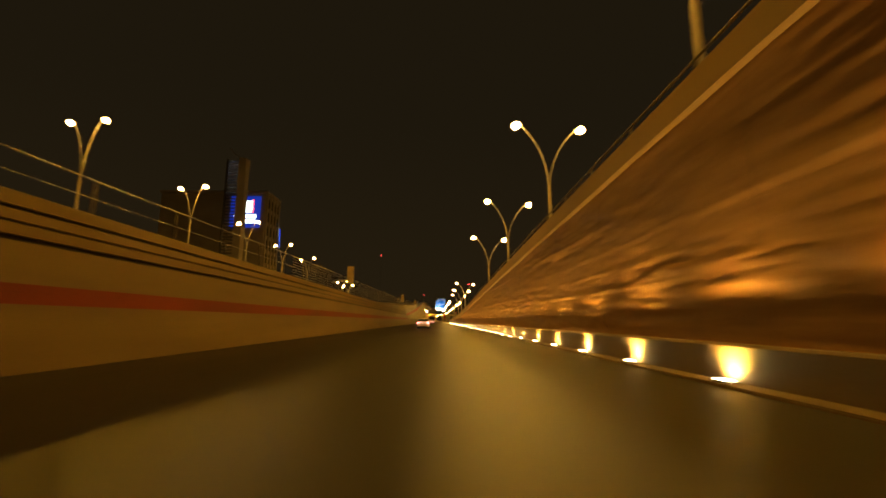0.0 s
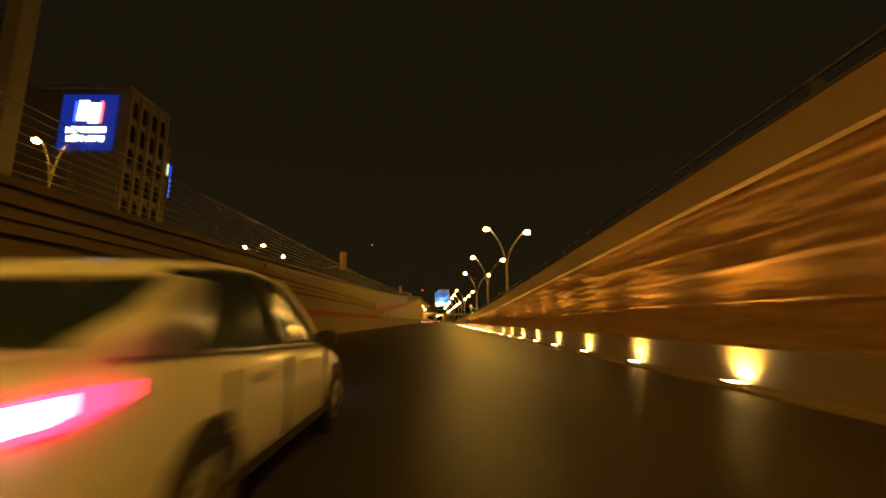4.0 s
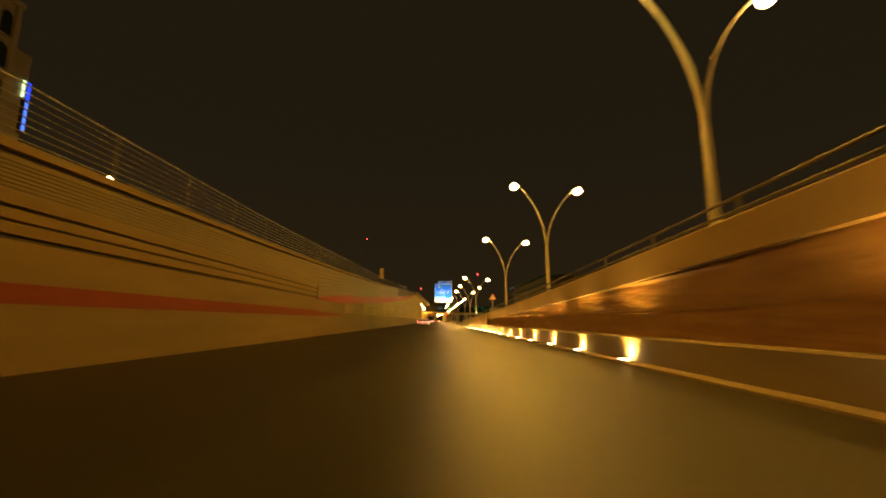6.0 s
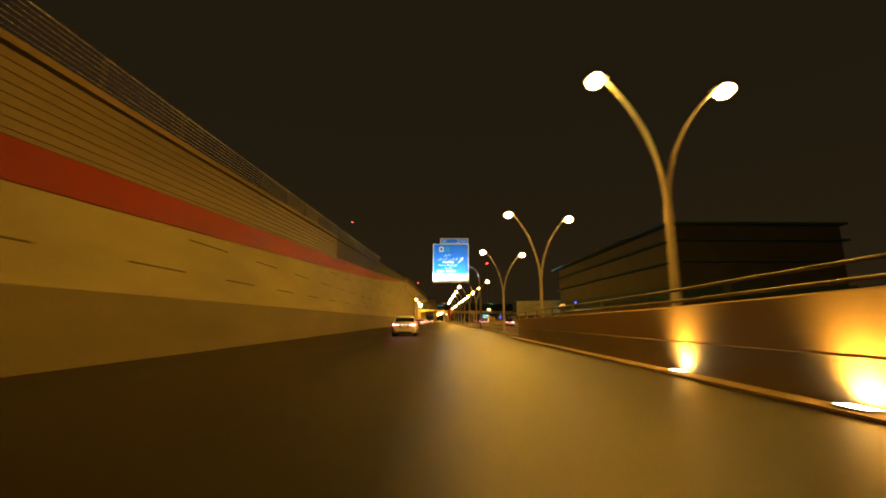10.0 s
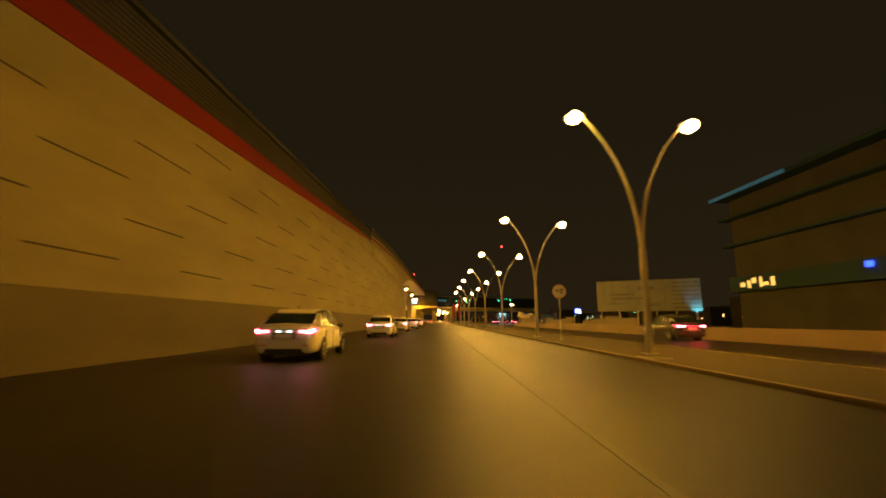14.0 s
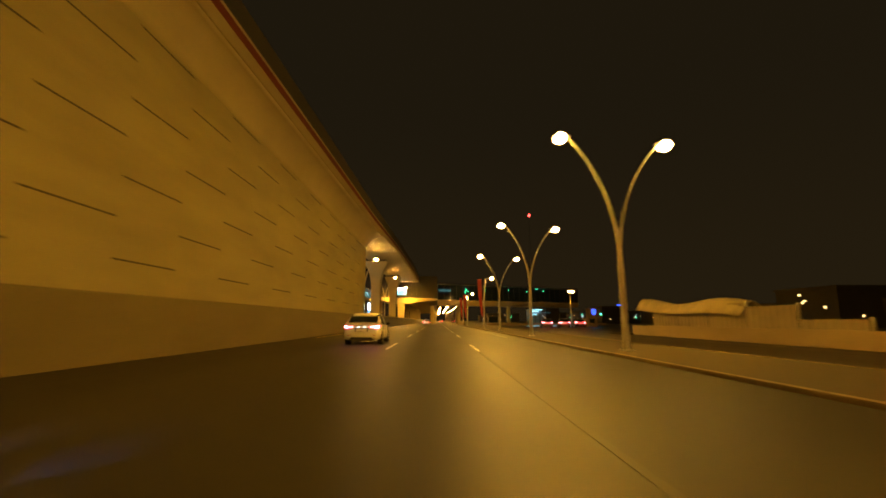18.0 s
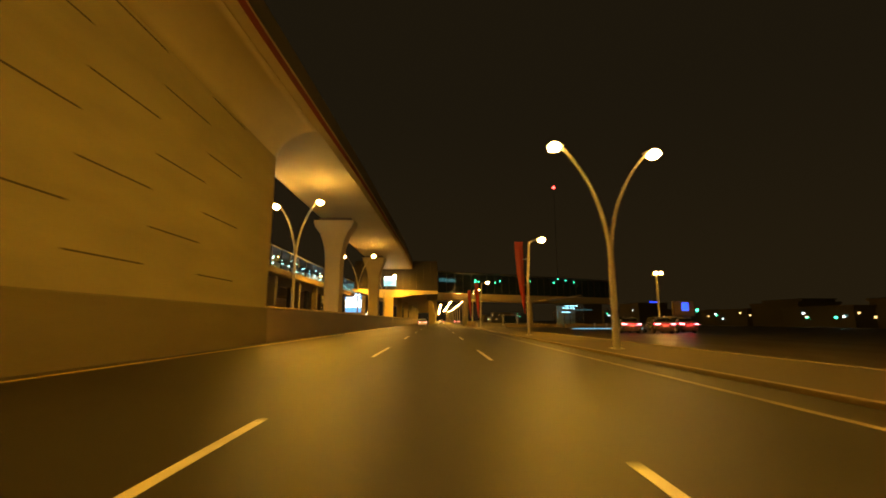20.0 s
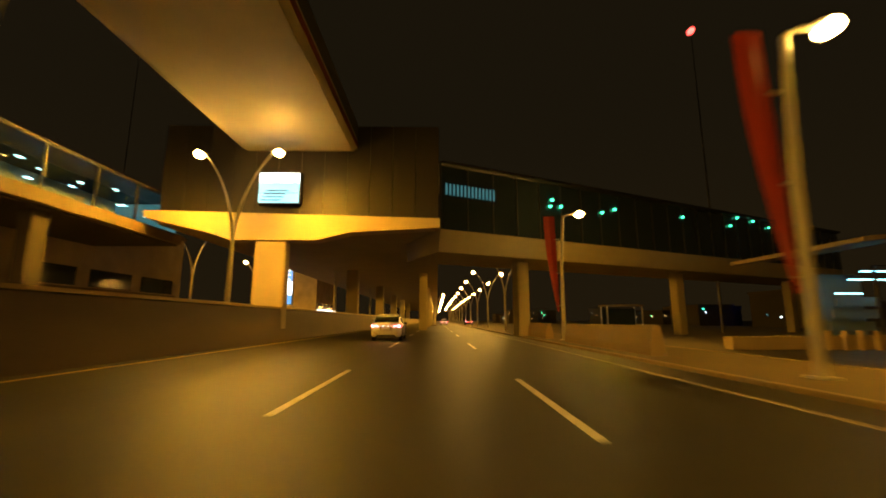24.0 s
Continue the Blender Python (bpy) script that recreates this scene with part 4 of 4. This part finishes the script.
for nm, r, y, m in (("plate", 0.46, 0.0, SIGNRED), ("face", 0.33, -0.006, SIGNWHITE), ("symbol", 0.12, -0.012, DARKM)):
    p = part(nm, disc(0, r, y, y + 0.02, 3), m, tri)
    p.location = (0, 0, 2.0)
FADEDRED = material("faded_red", (0.4, 0.2, 0.15), 0.6, vary=0.2, scale=4, fine=20, bump=0)
BOARDW = material("weathered_white", (0.34, 0.34, 0.33), 0.6, vary=0.15, scale=4, fine=20, bump=0)
rnd_sign = tagged(own("round_sign"), "round white no-overtaking sign with worn red rim on a pole", "road sign")
rnd_sign.matrix_basis = at(7.0, 160.2, 0.5)
part("pole", tube([(0, 0.06, -0.44), (0, 0.06, 2.6)], 0.035, 8), STEEL, rnd_sign)
for nm, r, y, m in (("plate", 0.4, 0.0, FADEDRED), ("face", 0.35, -0.006, BOARDW)):
    p = part(nm, disc(0, r, y, y + 0.02, 28), m, rnd_sign)
    p.location = (0, 0, 2.3)
for dx, dz in ((-0.12, 0.05), (0.1, -0.06), (0.13, 0.1)):
    part("symbol", box(dx - 0.07, dx + 0.07, -0.014, -0.008, 2.3 + dz - 0.05, 2.3 + dz + 0.05), DARKM, rnd_sign)

# ---- billboard ----
BOARD = material("faded_board", (0.31, 0.33, 0.34), 0.6, vary=0.15, scale=0.8, fine=12, bump=0.1)
bb = tagged(own("billboard"), "wide faded white billboard on steel posts with cyan light", "billboard")
bb.matrix_basis = at(23.0, 184.6, -0.12, -26)
for k in range(6):
    part("sheet", box(2.15 * k + 0.01, 2.15 * (k + 1) - 0.01, -0.06, 0, 2.55, 6.8, 0.01), BOARD, bb)
for k in range(7):
    part("bar", box(9.6, 12.7, -0.075, -0.06, 2.95 + 0.56 * k, 3.02 + 0.56 * k), GREYC, bb)
PRINT = material("faded_print", (0.2, 0.21, 0.22), 0.6, vary=0.4, scale=1.5, fine=12, bump=0.05)
for x0, x1, z0, z1 in ((1.6, 4.9, 4.75, 5.0), (1.8, 6.2, 4.2, 4.45), (1.5, 3.6, 3.5, 3.68), (5.4, 7.4, 5.5, 5.9), (5.8, 8.2, 3.3, 3.6)):
    part("faded_print", box(x0, x1, -0.07, -0.06, z0, z1), PRINT, bb, "faded grey printing")
for k in range(6):
    part("post", box(0.4 + 2.35 * k, 0.58 + 2.35 * k, 0.02, 0.2, 0, 6.7), STEEL, bb)
li = bpy.data.lights.new("board_light", "SPOT")
li.energy, li.color, li.spot_size, li.spot_blend, li.shadow_soft_size = 200, (0.1, 0.85, 1.0), radians(80), 0.8, 0.05
lb = new("board_light", li)
lb.parent = bb
lb.matrix_basis = pose(12.4, -0.6, 1.7, 160, 0, 0)
part("light_case", box(12.25, 12.55, -0.75, -0.45, 1.5, 1.66, 0.02), DARKM, bb)
part("light_arm", box(12.22, 12.28, -0.7, 0.1, 1.52, 1.58), STEEL, bb)

# ---- far side of the service road ----
low = tagged(empty("low_wall"), "low pale concrete wall along the service road", "wall", kind="structure")
for y in along(126, 212, 4.0)[:-1]:
    part("wall_block", box(18.4, 18.75, y + 0.007, y + 3.993, -0.12, 0.72, 0.03), MIDBAR, low)
TARPM = material("dusty_tarpaulin", (0.27, 0.235, 0.17), 0.75, vary=0.25, scale=1.2, fine=14, bump=0.3)
HOARD = material("hoarding_sheet", (0.16, 0.135, 0.1), 0.7, vary=0.2, scale=0.9, fine=14, bump=0.2)
for i, y in enumerate(along(172, 211, 2.6)[:-1]):
    if i in (4, 9):
        continue
    hb = tagged(empty("hoarding_panel"), "dark dusty corrugated hoarding panel behind the low wall", "fence panel", "hoarding panels")
    h = 1.45 + 0.25 * math.sin(i * 1.7) + (0.6 if i > 10 else 0)
    bm = bmesh.new()
    prof = [(19.6 + 0.05 * (k % 2), y + 0.02 + 2.54 * k / 16) for k in range(17)]
    lo_ring = prof + [(x + 0.03, yy) for x, yy in prof[::-1]]
    part("sheet", loft([[(x, yy, z) for x, yy in lo_ring] for z in (-0.12, h)]), HOARD, hb)
    part("post", box(19.7, 19.8, y - 0.04, y + 0.04, -0.12, h + 0.1), STEEL, hb)
# draped cover
bm = bmesh.new()
rows = []
for i in range(11):
    y = 203.2 + 0.95 * i
    rows.append([bm.verts.new((19.2 + 0.28 * j + 0.08 * math.sin(i * 1.3 + j), y, 0.95 + 1.7 * math.sin(math.pi * (j + 1) / 9) * (0.85 + 0.15 * math.sin(i * 0.8)) + 0.06 * i)) for j in range(8)])
for a, c in zip(rows, rows[1:]):
    for j in range(7):
        bm.faces.new((a[j], c[j], c[j + 1], a[j + 1]))
tarp = part("tarpaulin", bm, TARPM, smooth=True)
md = tarp.modifiers.new("thickness", "SOLIDIFY")
md.thickness = 0.02
tagged(tarp, "sagging dusty tarpaulin draped over the hoarding", "tarpaulin")

# kiosk with a floodlight mast
ki = tagged(empty("kiosk", at(7.6, 6.6, 0)), "small pale kiosk with a lit blue panel", "kiosk")
part("body", box(21.9, 23.8, 234.2, 236.6, -0.12, 1.7, 0.04), BUFF, ki)
part("roof_sign", box(21.5, 24.1, 234.0, 234.25, 1.72, 3.5, 0.03), BUFF, ki, "plain fascia board")
part("window", box(22.2, 23.2, 234.16, 234.2, 0.7, 1.5), GLASSY, ki)
part("blue_panel", box(22.6, 23.3, 233.95, 234.0, 2.4, 3.3), BLUEL, ki, "glowing blue panel")
for k in range(3):
    part("panel_bar", box(22.7, 23.2, 233.93, 233.95, 2.55 + 0.25 * k, 2.63 + 0.25 * k), SIGNBLUE, ki)
part("green_light", box(24.3, 24.55, 233.95, 234.05, 2.3, 2.55), GREENL, ki, "small green light")
mast = tagged(empty("floodlight_mast"), "slim steel mast with twin lit floodlights", "street lamp")
part("pole", tube([(24.4, 236.9, -0.12), (24.4, 236.9, 6.2)], [0.1, 0.07], 10), POLE, mast)
part("cross_arm", box(24.0, 24.8, 236.85, 236.95, 6.1, 6.18), STEEL, mast)
for x in (24.1, 24.7):
    part("lamp_case", box(x - 0.18, x + 0.18, 236.6, 236.9, 6.18, 6.5, 0.03), DARKM, mast)
    part("lamp_face", box(x - 0.15, x + 0.15, 236.585, 236.6, 6.21, 6.47), LAMPGLOW, mast)
    lamp_light("bulb", (x, 236.55 * ROAD, 6.34), 900.0, mast, (radians(60), 0, 0))

# bus shelter
sh = tagged(empty("bus_shelter"), "small open bus shelter with a pale flat roof", "bus shelter")
part("roof", box(15.9, 19.5, 274.2, 275.6, 2.5, 2.62, 0.02), BUFF, sh)
part("back_panel", box(16.1, 19.3, 275.3, 275.35, 0.5, 2.3), GLASSY, sh)
for x in (16.05, 19.35):
    for y in (274.4, 275.4):
        part("post", box(x - 0.05, x + 0.05, y - 0.03, y + 0.03, -0.12, 2.51), STEEL, sh)
part("bench", box(16.5, 18.9, 274.9, 275.2, 0.42, 0.48, 0.01), STEEL, sh)
for x in (16.8, 18.6):
    part("bench_leg", box(x - 0.04, x + 0.04, 274.98, 275.12, -0.12, 0.43), STEEL, sh)
# lit kerb of the forecourt
lk = tagged(empty("forecourt_kerb"), "low forecourt kerb with a cyan light strip", "kerb")
part("kerb_body", box(18.8, 32, 246.2, 246.7, -0.12, 0.12, 0.02), KERB, lk)
part("light_strip", box(19.2, 31.6, 246.17, 246.2, 0.0, 0.1), glow("cyan_strip", (0.25, 0.6, 0.75), 0.8), lk, "cyan light strip")
for x in (22.5, 24.2):
    part("bollard", tube([(x, 246.45, 0.1), (x, 246.45, 0.8)], 0.09, 10), STEEL, lk)

# glass entrance hall beside the footbridge
eh = tagged(empty("entrance_hall"), "glass entrance hall with teal light and a slanted roof", "building")
HALLW = material("teal_grey_wall", (0.12, 0.17, 0.18), 0.5, vary=0.2, scale=0.6, fine=12, bump=0.05)
part("floor_slab", box(25.6, 34.5, 263.4, 269, -0.12, 0.12), GREYC, eh)
part("roof", loft([[(x, y, z + h) for y, h in ((261.4, 0), (268, 0), (268, 0.25), (261.4, 0.25))] for x, z in ((21.5, 5.1), (25, 5.5), (28.4, 6.0))]), BARRIER, eh, "slanted pale roof")
part("back_wall", box(26.0, 30.2, 267.5, 267.7, 0.12, 4.4), HALLW, eh, "teal-grey inner wall")
part("side_wall", box(30.2, 34.0, 264.2, 264.4, 0.12, 4.6), PANELD, eh)
for k in range(4):
    part("mullion", box(26.1 + 1.17 * k, 26.22 + 1.17 * k, 264.2, 264.28, 0.12, 4.4), DARKM, eh)
for z in (1.2, 2.3, 4.35):
    part("transom", box(26.1, 29.7, 264.2, 264.27, z, z + 0.08), DARKM, eh)
TEALT = glow("teal_tube", (0.3, 0.8, 0.95), 6.0)
for x0, x1, y, z in ((26.4, 29.5, 264.9, 4.15), (26.3, 29.0, 265.4, 3.7), (26.6, 28.4, 266.3, 2.9)):
    part("light_tube", box(x0, x1, y, y + 0.05, z, z + 0.07), TEALT, eh, "thin teal light tube")
for k in range(3):
    part("sloped_panel", box(26.4, 29.4, 266.6 - 0.2 * k, 266.7 - 0.2 * k, 0.5 + 0.8 * k, 1.1 + 0.8 * k), HALLW, eh)
part("side_tube", box(26.4, 29.8, 260.2, 260.25, 3.15, 3.25), CYANDIM, eh, "dim teal light strip")
part("strip_post", box(28.1, 28.2, 260.26, 260.34, -0.1, 3.25), DARKM, eh)
fs = tagged(empty("far_sign"), "far blue sign with white light points on posts", "sign")
part("panel", box(84.6, 88.2, 318, 318.2, 5.3, 8.5, 0.03), BLUEL, fs, "glowing blue panel")
for k in range(6):
    part("light_point", box(85.0 + 1.1 * (k % 3), 85.7 + 1.1 * (k % 3), 317.9, 318, 5.8 + 1.3 * (k // 3), 6.6 + 1.3 * (k // 3)), WHITEL, fs)
for x in (85.2, 87.6):
    part("post", box(x - 0.1, x + 0.1, 318.02, 318.15, -0.12, 5.31), DARKM, fs)

# low planters along the junction
for x0, x1, y, h in ((13.2, 18.5, 260.6, 0.45), (18.55, 24.0, 260.6, 0.5), (24.05, 30.0, 259.4, 0.58), (30.05, 37.0, 259.4, 0.58), (37.05, 44.0, 259.4, 0.58)):
    pl = part("planter_wall", box(x0, x1, y - 0.25, y + 0.25, -0.12, h, 0.03), BARRIER)
    tagged(pl, "low sandy concrete wall beside the junction", "low wall", "planter walls")
for k in range(10):
    bo = part("bollard", tube([(17.0 + 0.72 * k, 260.0, -0.12), (17.0 + 0.72 * k, 260.0, 0.72)], 0.09, 8), BARRIER)
    tagged(bo, "short pale concrete bollard before the low wall", "bollard", "bollards")

# ---- big banded hall across the service road ----
TOWNB = material("hall_cladding", (0.05, 0.052, 0.052), 0.7, spec=0.2, vary=0.3, scale=0.3, fine=6, bump=0.05)
# faint teal light on the bands is put into their base colour
BAND = material("teal_lit_band_tone", (0.028, 0.062, 0.09), 0.8, spec=0.1, vary=0.1, scale=0.5, fine=10, bump=0.05)
bh = tagged(empty("banded_hall"), "large dark hall with pale horizontal bands and lit shopfront", "building")
part("body", box(30, 52, 138, 172, -0.12, 13.2, 0.1), TOWNB, bh)
for z, x0, t in ((3.9, 29.5, 1.5), (8.4, 29.2, 0.24), (11.1, 29.0, 0.26), (13.2, 28.6, 0.3)):
    part("band", box(x0, 52.2, 137.4, 172.3, z, z + t, 0.03), BAND, bh, "cladding band coloured as if lit teal")
SHOPGOLD = glow("golden_window", (1.0, 0.5, 0.1), 0.9)
for k, (w, z0, z1) in enumerate(((0.22, 4.2, 5.0), (0.4, 4.3, 4.6), (0.15, 4.2, 5.1), (0.3, 4.6, 5.1), (0.2, 4.2, 4.9), (0.35, 4.35, 4.75))):
    part("shop_window", box(29.4, 29.5, 168.4 + 0.48 * k, 168.4 + 0.48 * k + w, z0, z1), SHOPGOLD, bh, "golden lit window")
part("blue_sign", box(29.3, 29.5, 162.7, 162.95, 4.8, 5.15), BLUEL, bh, "small blue lit sign")
# roof edge is no lamp; weak emission gives its teal sheen
part("teal_cap", box(28.4, 28.6, 166, 172.4, 13.22, 13.5), glow("faint_teal_edge", (0.08, 0.3, 0.34), 0.12), bh)

BOARDY = material("yellow_board", (0.5, 0.4, 0.22), 0.45, vary=0.3, scale=3, fine=20, bump=0.05)
# ---- mall on the far street ----
MALL = material("mall_stone", (0.34, 0.3, 0.22), 0.8, vary=0.2, scale=0.3, fine=10, bump=0.15)
ml = tagged(empty("mall_building"), "tall stone-clad building with arched windows and lit sign", "building")


def arch(x0, x1, y0, y1, z0, z1):
    """A round-headed opening across x."""
    half = (y1 - y0) / 2
    ring = [(y0, z0), (y1, z0)] + [(y0 + half + half * math.cos(math.pi * k / 8), z1 - half * ROAD + half * ROAD * math.sin(math.pi * k / 8)) for k in range(9)]
    return loft([[(x, y, z) for y, z in ring] for x in (x0, x1)])


SITE = Matrix.Translation((1.8, 28.6 * ROAD, 6.6)) @ Matrix.Diagonal((1.55, 1.1, 1.55, 1))
FAR = Matrix.Translation((4.7, 0, 5.0)) @ Matrix.Diagonal((1.55, 1.55, 1.55, 1))
ml.matrix_basis = SITE
part("wall", box(-58, -36.4, 54, 60.6, -4.0, 22.5, 0.1), MALL, ml)
part("step_block", box(-56, -37.0, 60.6, 62.8, -4.0, 19.5, 0.1), MALL, ml)
part("cornice", box(-58.3, -36.1, 53.7, 60.9, 22.5, 23.0, 0.08), MALL, ml)
for j, y in enumerate((54.3, 55.85, 57.4, 58.95, 60.4)):
    part("pilaster", box(-36.4, -36.1, y - 0.2, y + 0.2, 4, 22.4), MALL, ml)
    if j < 4:
        for k in range(6):
            w = part("window", arch(-36.42, -36.3, y + 0.35, y + 1.2, 5.2 + 2.85 * k, 7.3 + 2.85 * k), GLASSY, ml)
            part("sill", box(-36.4, -36.2, y + 0.3, y + 1.25, 5.05 + 2.85 * k, 5.2 + 2.85 * k), MALL, w)
part("shopfront", box(-36.35, -36.2, 54.5, 60, 1.0, 4.0), GLASSY, ml)
part("night_light", box(-37.0, -36.8, 62.3, 62.6, 15.5, 17), glow("pale_green_light", (0.6, 0.8, 0.4), 1.2), ml)
vs = tagged(empty("blade_sign"), "tall narrow blue lit sign on the building's corner", "sign", )
vs.matrix_basis = SITE
part("case", box(-37.02, -36.7, 62.4, 62.8, 12.3, 17.0, 0.02), DARKM, vs)
part("upper_face", box(-36.7, -36.66, 62.47, 62.73, 15.3, 16.9), glow("deep_blue_face", (0.02, 0.06, 1.0), 0.9), vs, "glowing blue face")
for k in range(4):
    part("character", box(-36.7, -36.64, 62.49, 62.71, 12.5 + 0.68 * k, 13.0 + 0.68 * k), glow("pale_blue_face", (0.08, 0.2, 1.0), 0.9), vs, "glowing pale blue character")
ms = tagged(empty("mall_sign"), "blue and white illuminated sign high on the building", "sign")
ms.matrix_basis = SITE
part("back_plate", box(-43.5, -37.4, 53.75, 53.95, 15.2, 21.8, 0.05), glow("blue_sign_back", (0.01, 0.03, 0.35), 0.6), ms, "deep blue glowing plate")
for x0, z0, m in ((-41.6, 18.6, WHITEL), (-40.3, 18.3, WHITEL)):
    part("logo_leaf", loft([[(x0 + 0.15 * k + d, 53.7 - e, z0 + 2.4 * k) for d, e in ((0, 0), (1.1, 0), (1.1, 0.05), (0, 0.05))] for k in (0, 1)]), m, ms)
part("logo_edge", box(-39.1, -38.85, 53.65, 53.75, 18.4, 20.9), REDL, ms)
part("logo_side", box(-41.95, -41.7, 53.65, 53.75, 18.5, 20.9), BLUEL, ms)
for k, (a, c) in enumerate(((-42.6, -41.2), (-41.0, -39.9), (-39.7, -38.2), (-42.4, -40.6), (-40.3, -38.3))):
    part("word_bar", box(a, c, 53.66, 53.75, 17.2 - 1.05 * (k // 3), 17.85 - 1.05 * (k // 3)), WHITEL, ms)
tw = tagged(empty("louvred_tower"), "tall slim grey tower with louvred sides", "tower")
tw.matrix_basis = FAR
part("core", box(-37.4, -36.1, 46.9, 47.9, -4, 25.4, 0.05), MALL, tw, "pale slim core")
for k in range(38):
    part("louvre", box(-39.6, -37.4, 47.2, 47.6, 4.2 + 0.56 * k, 4.3 + 0.56 * k), RAILM, tw)
part("louvre_post", box(-39.7, -39.55, 47.2, 47.6, -4, 25.4), RAILM, tw)
part("top_arm", tube([(-36.6, 47.4, 25.3), (-38.6, 47.4, 26.4), (-39.3, 47.4, 27.4)], 0.12, 6), STEEL, tw)
tl = tagged(own("ramp_sign"), "small dim yellowish sign plate on a post by the fence", "road sign", "ramp signs")
part("post", tube([(0, 0.08, 0.5), (0, 0.08, 2.02)], 0.04, 8), STEEL, tl)
bm = loft([[(0.28 * u, 0.06 * u * u + e, z) for u in (-1, -0.5, 0, 0.5, 1)] + [(0.28 * u, 0.06 * u * u + e + 0.03, z) for u in (1, 0.5, 0, -0.5, -1)] for e, z in ((0, 0.55), (0, 1.2), (0.02, 2.0))])
part("plate", bm, BOARDY, tl, "bowed yellowish plate", smooth=False)
part("edge_strip", box(0.285, 0.32, 0.03, 0.1, 0.55, 2.0), DARKM, tl)
part("arm", tube([(0, 0.1, 0.9), (-1.62, 0.1, 0.62)], 0.035, 8), STEEL, tl, "steel arm from the fence")
tl.matrix_basis = at(-7.75, 64.3, 4.75)
copy_thing(tl, at(-7.75, 101.3, 6.4))
copy_thing(tl, at(-7.6, 24.8, 3.85))

# far town
TOWN = material("far_town_wall", (0.05, 0.044, 0.036), 0.9, vary=0.3, scale=0.1, fine=2, bump=0)
rg = random.Random(4)
for k in range(44):
    y = 120 + 8 * k + rg.uniform(-4, 4)
    x = rg.uniform(60, 100) if k < 32 else rg.uniform(30, 55)
    w, h = rg.uniform(8, 14), rg.uniform(3, 6.5)
    fh = tagged(empty("far_house"), "distant dark flat-roofed house with a few lit windows", "house", "far houses")
    part("body", box(x, x + w, y, y + w, -0.12, h), TOWN, fh)
    part("roof_edge", box(x - 0.2, x + w + 0.2, y - 0.2, y + w + 0.2, h, h + 0.4), TOWN, fh)
    for j in range(rg.randint(4, 9)):
        a, z = rg.uniform(0.5, w - 1.5), rg.uniform(1.5, h - 0.8)
        m = rg.choice((AMBER, AMBER, WHITEL, CYANDIM, GREENL, AMBER))
        if rg.random() < 0.6:
            part("window", box(x + a, x + a + 0.3, y - 0.08, y, z, z + 0.28), m, fh)
        else:
            part("window", box(x - 0.08, x, y + a, y + a + 0.3, z, z + 0.28), m, fh)
for x, y, z in ((-15, 330, 31), (31.5, 279, 36.4), (-60, 300, 70)):
    be = tagged(empty("beacon_mast"), "thin far mast with a red aircraft beacon", "mast")
    part("pole", tube([(x, y, -0.12), (x, y, z)], [0.12, 0.04], 6), DARKM, be)
    part("beacon", box(x - 0.25, x + 0.25, y - 0.25, y + 0.25, z, z + 0.5), REDL, be)
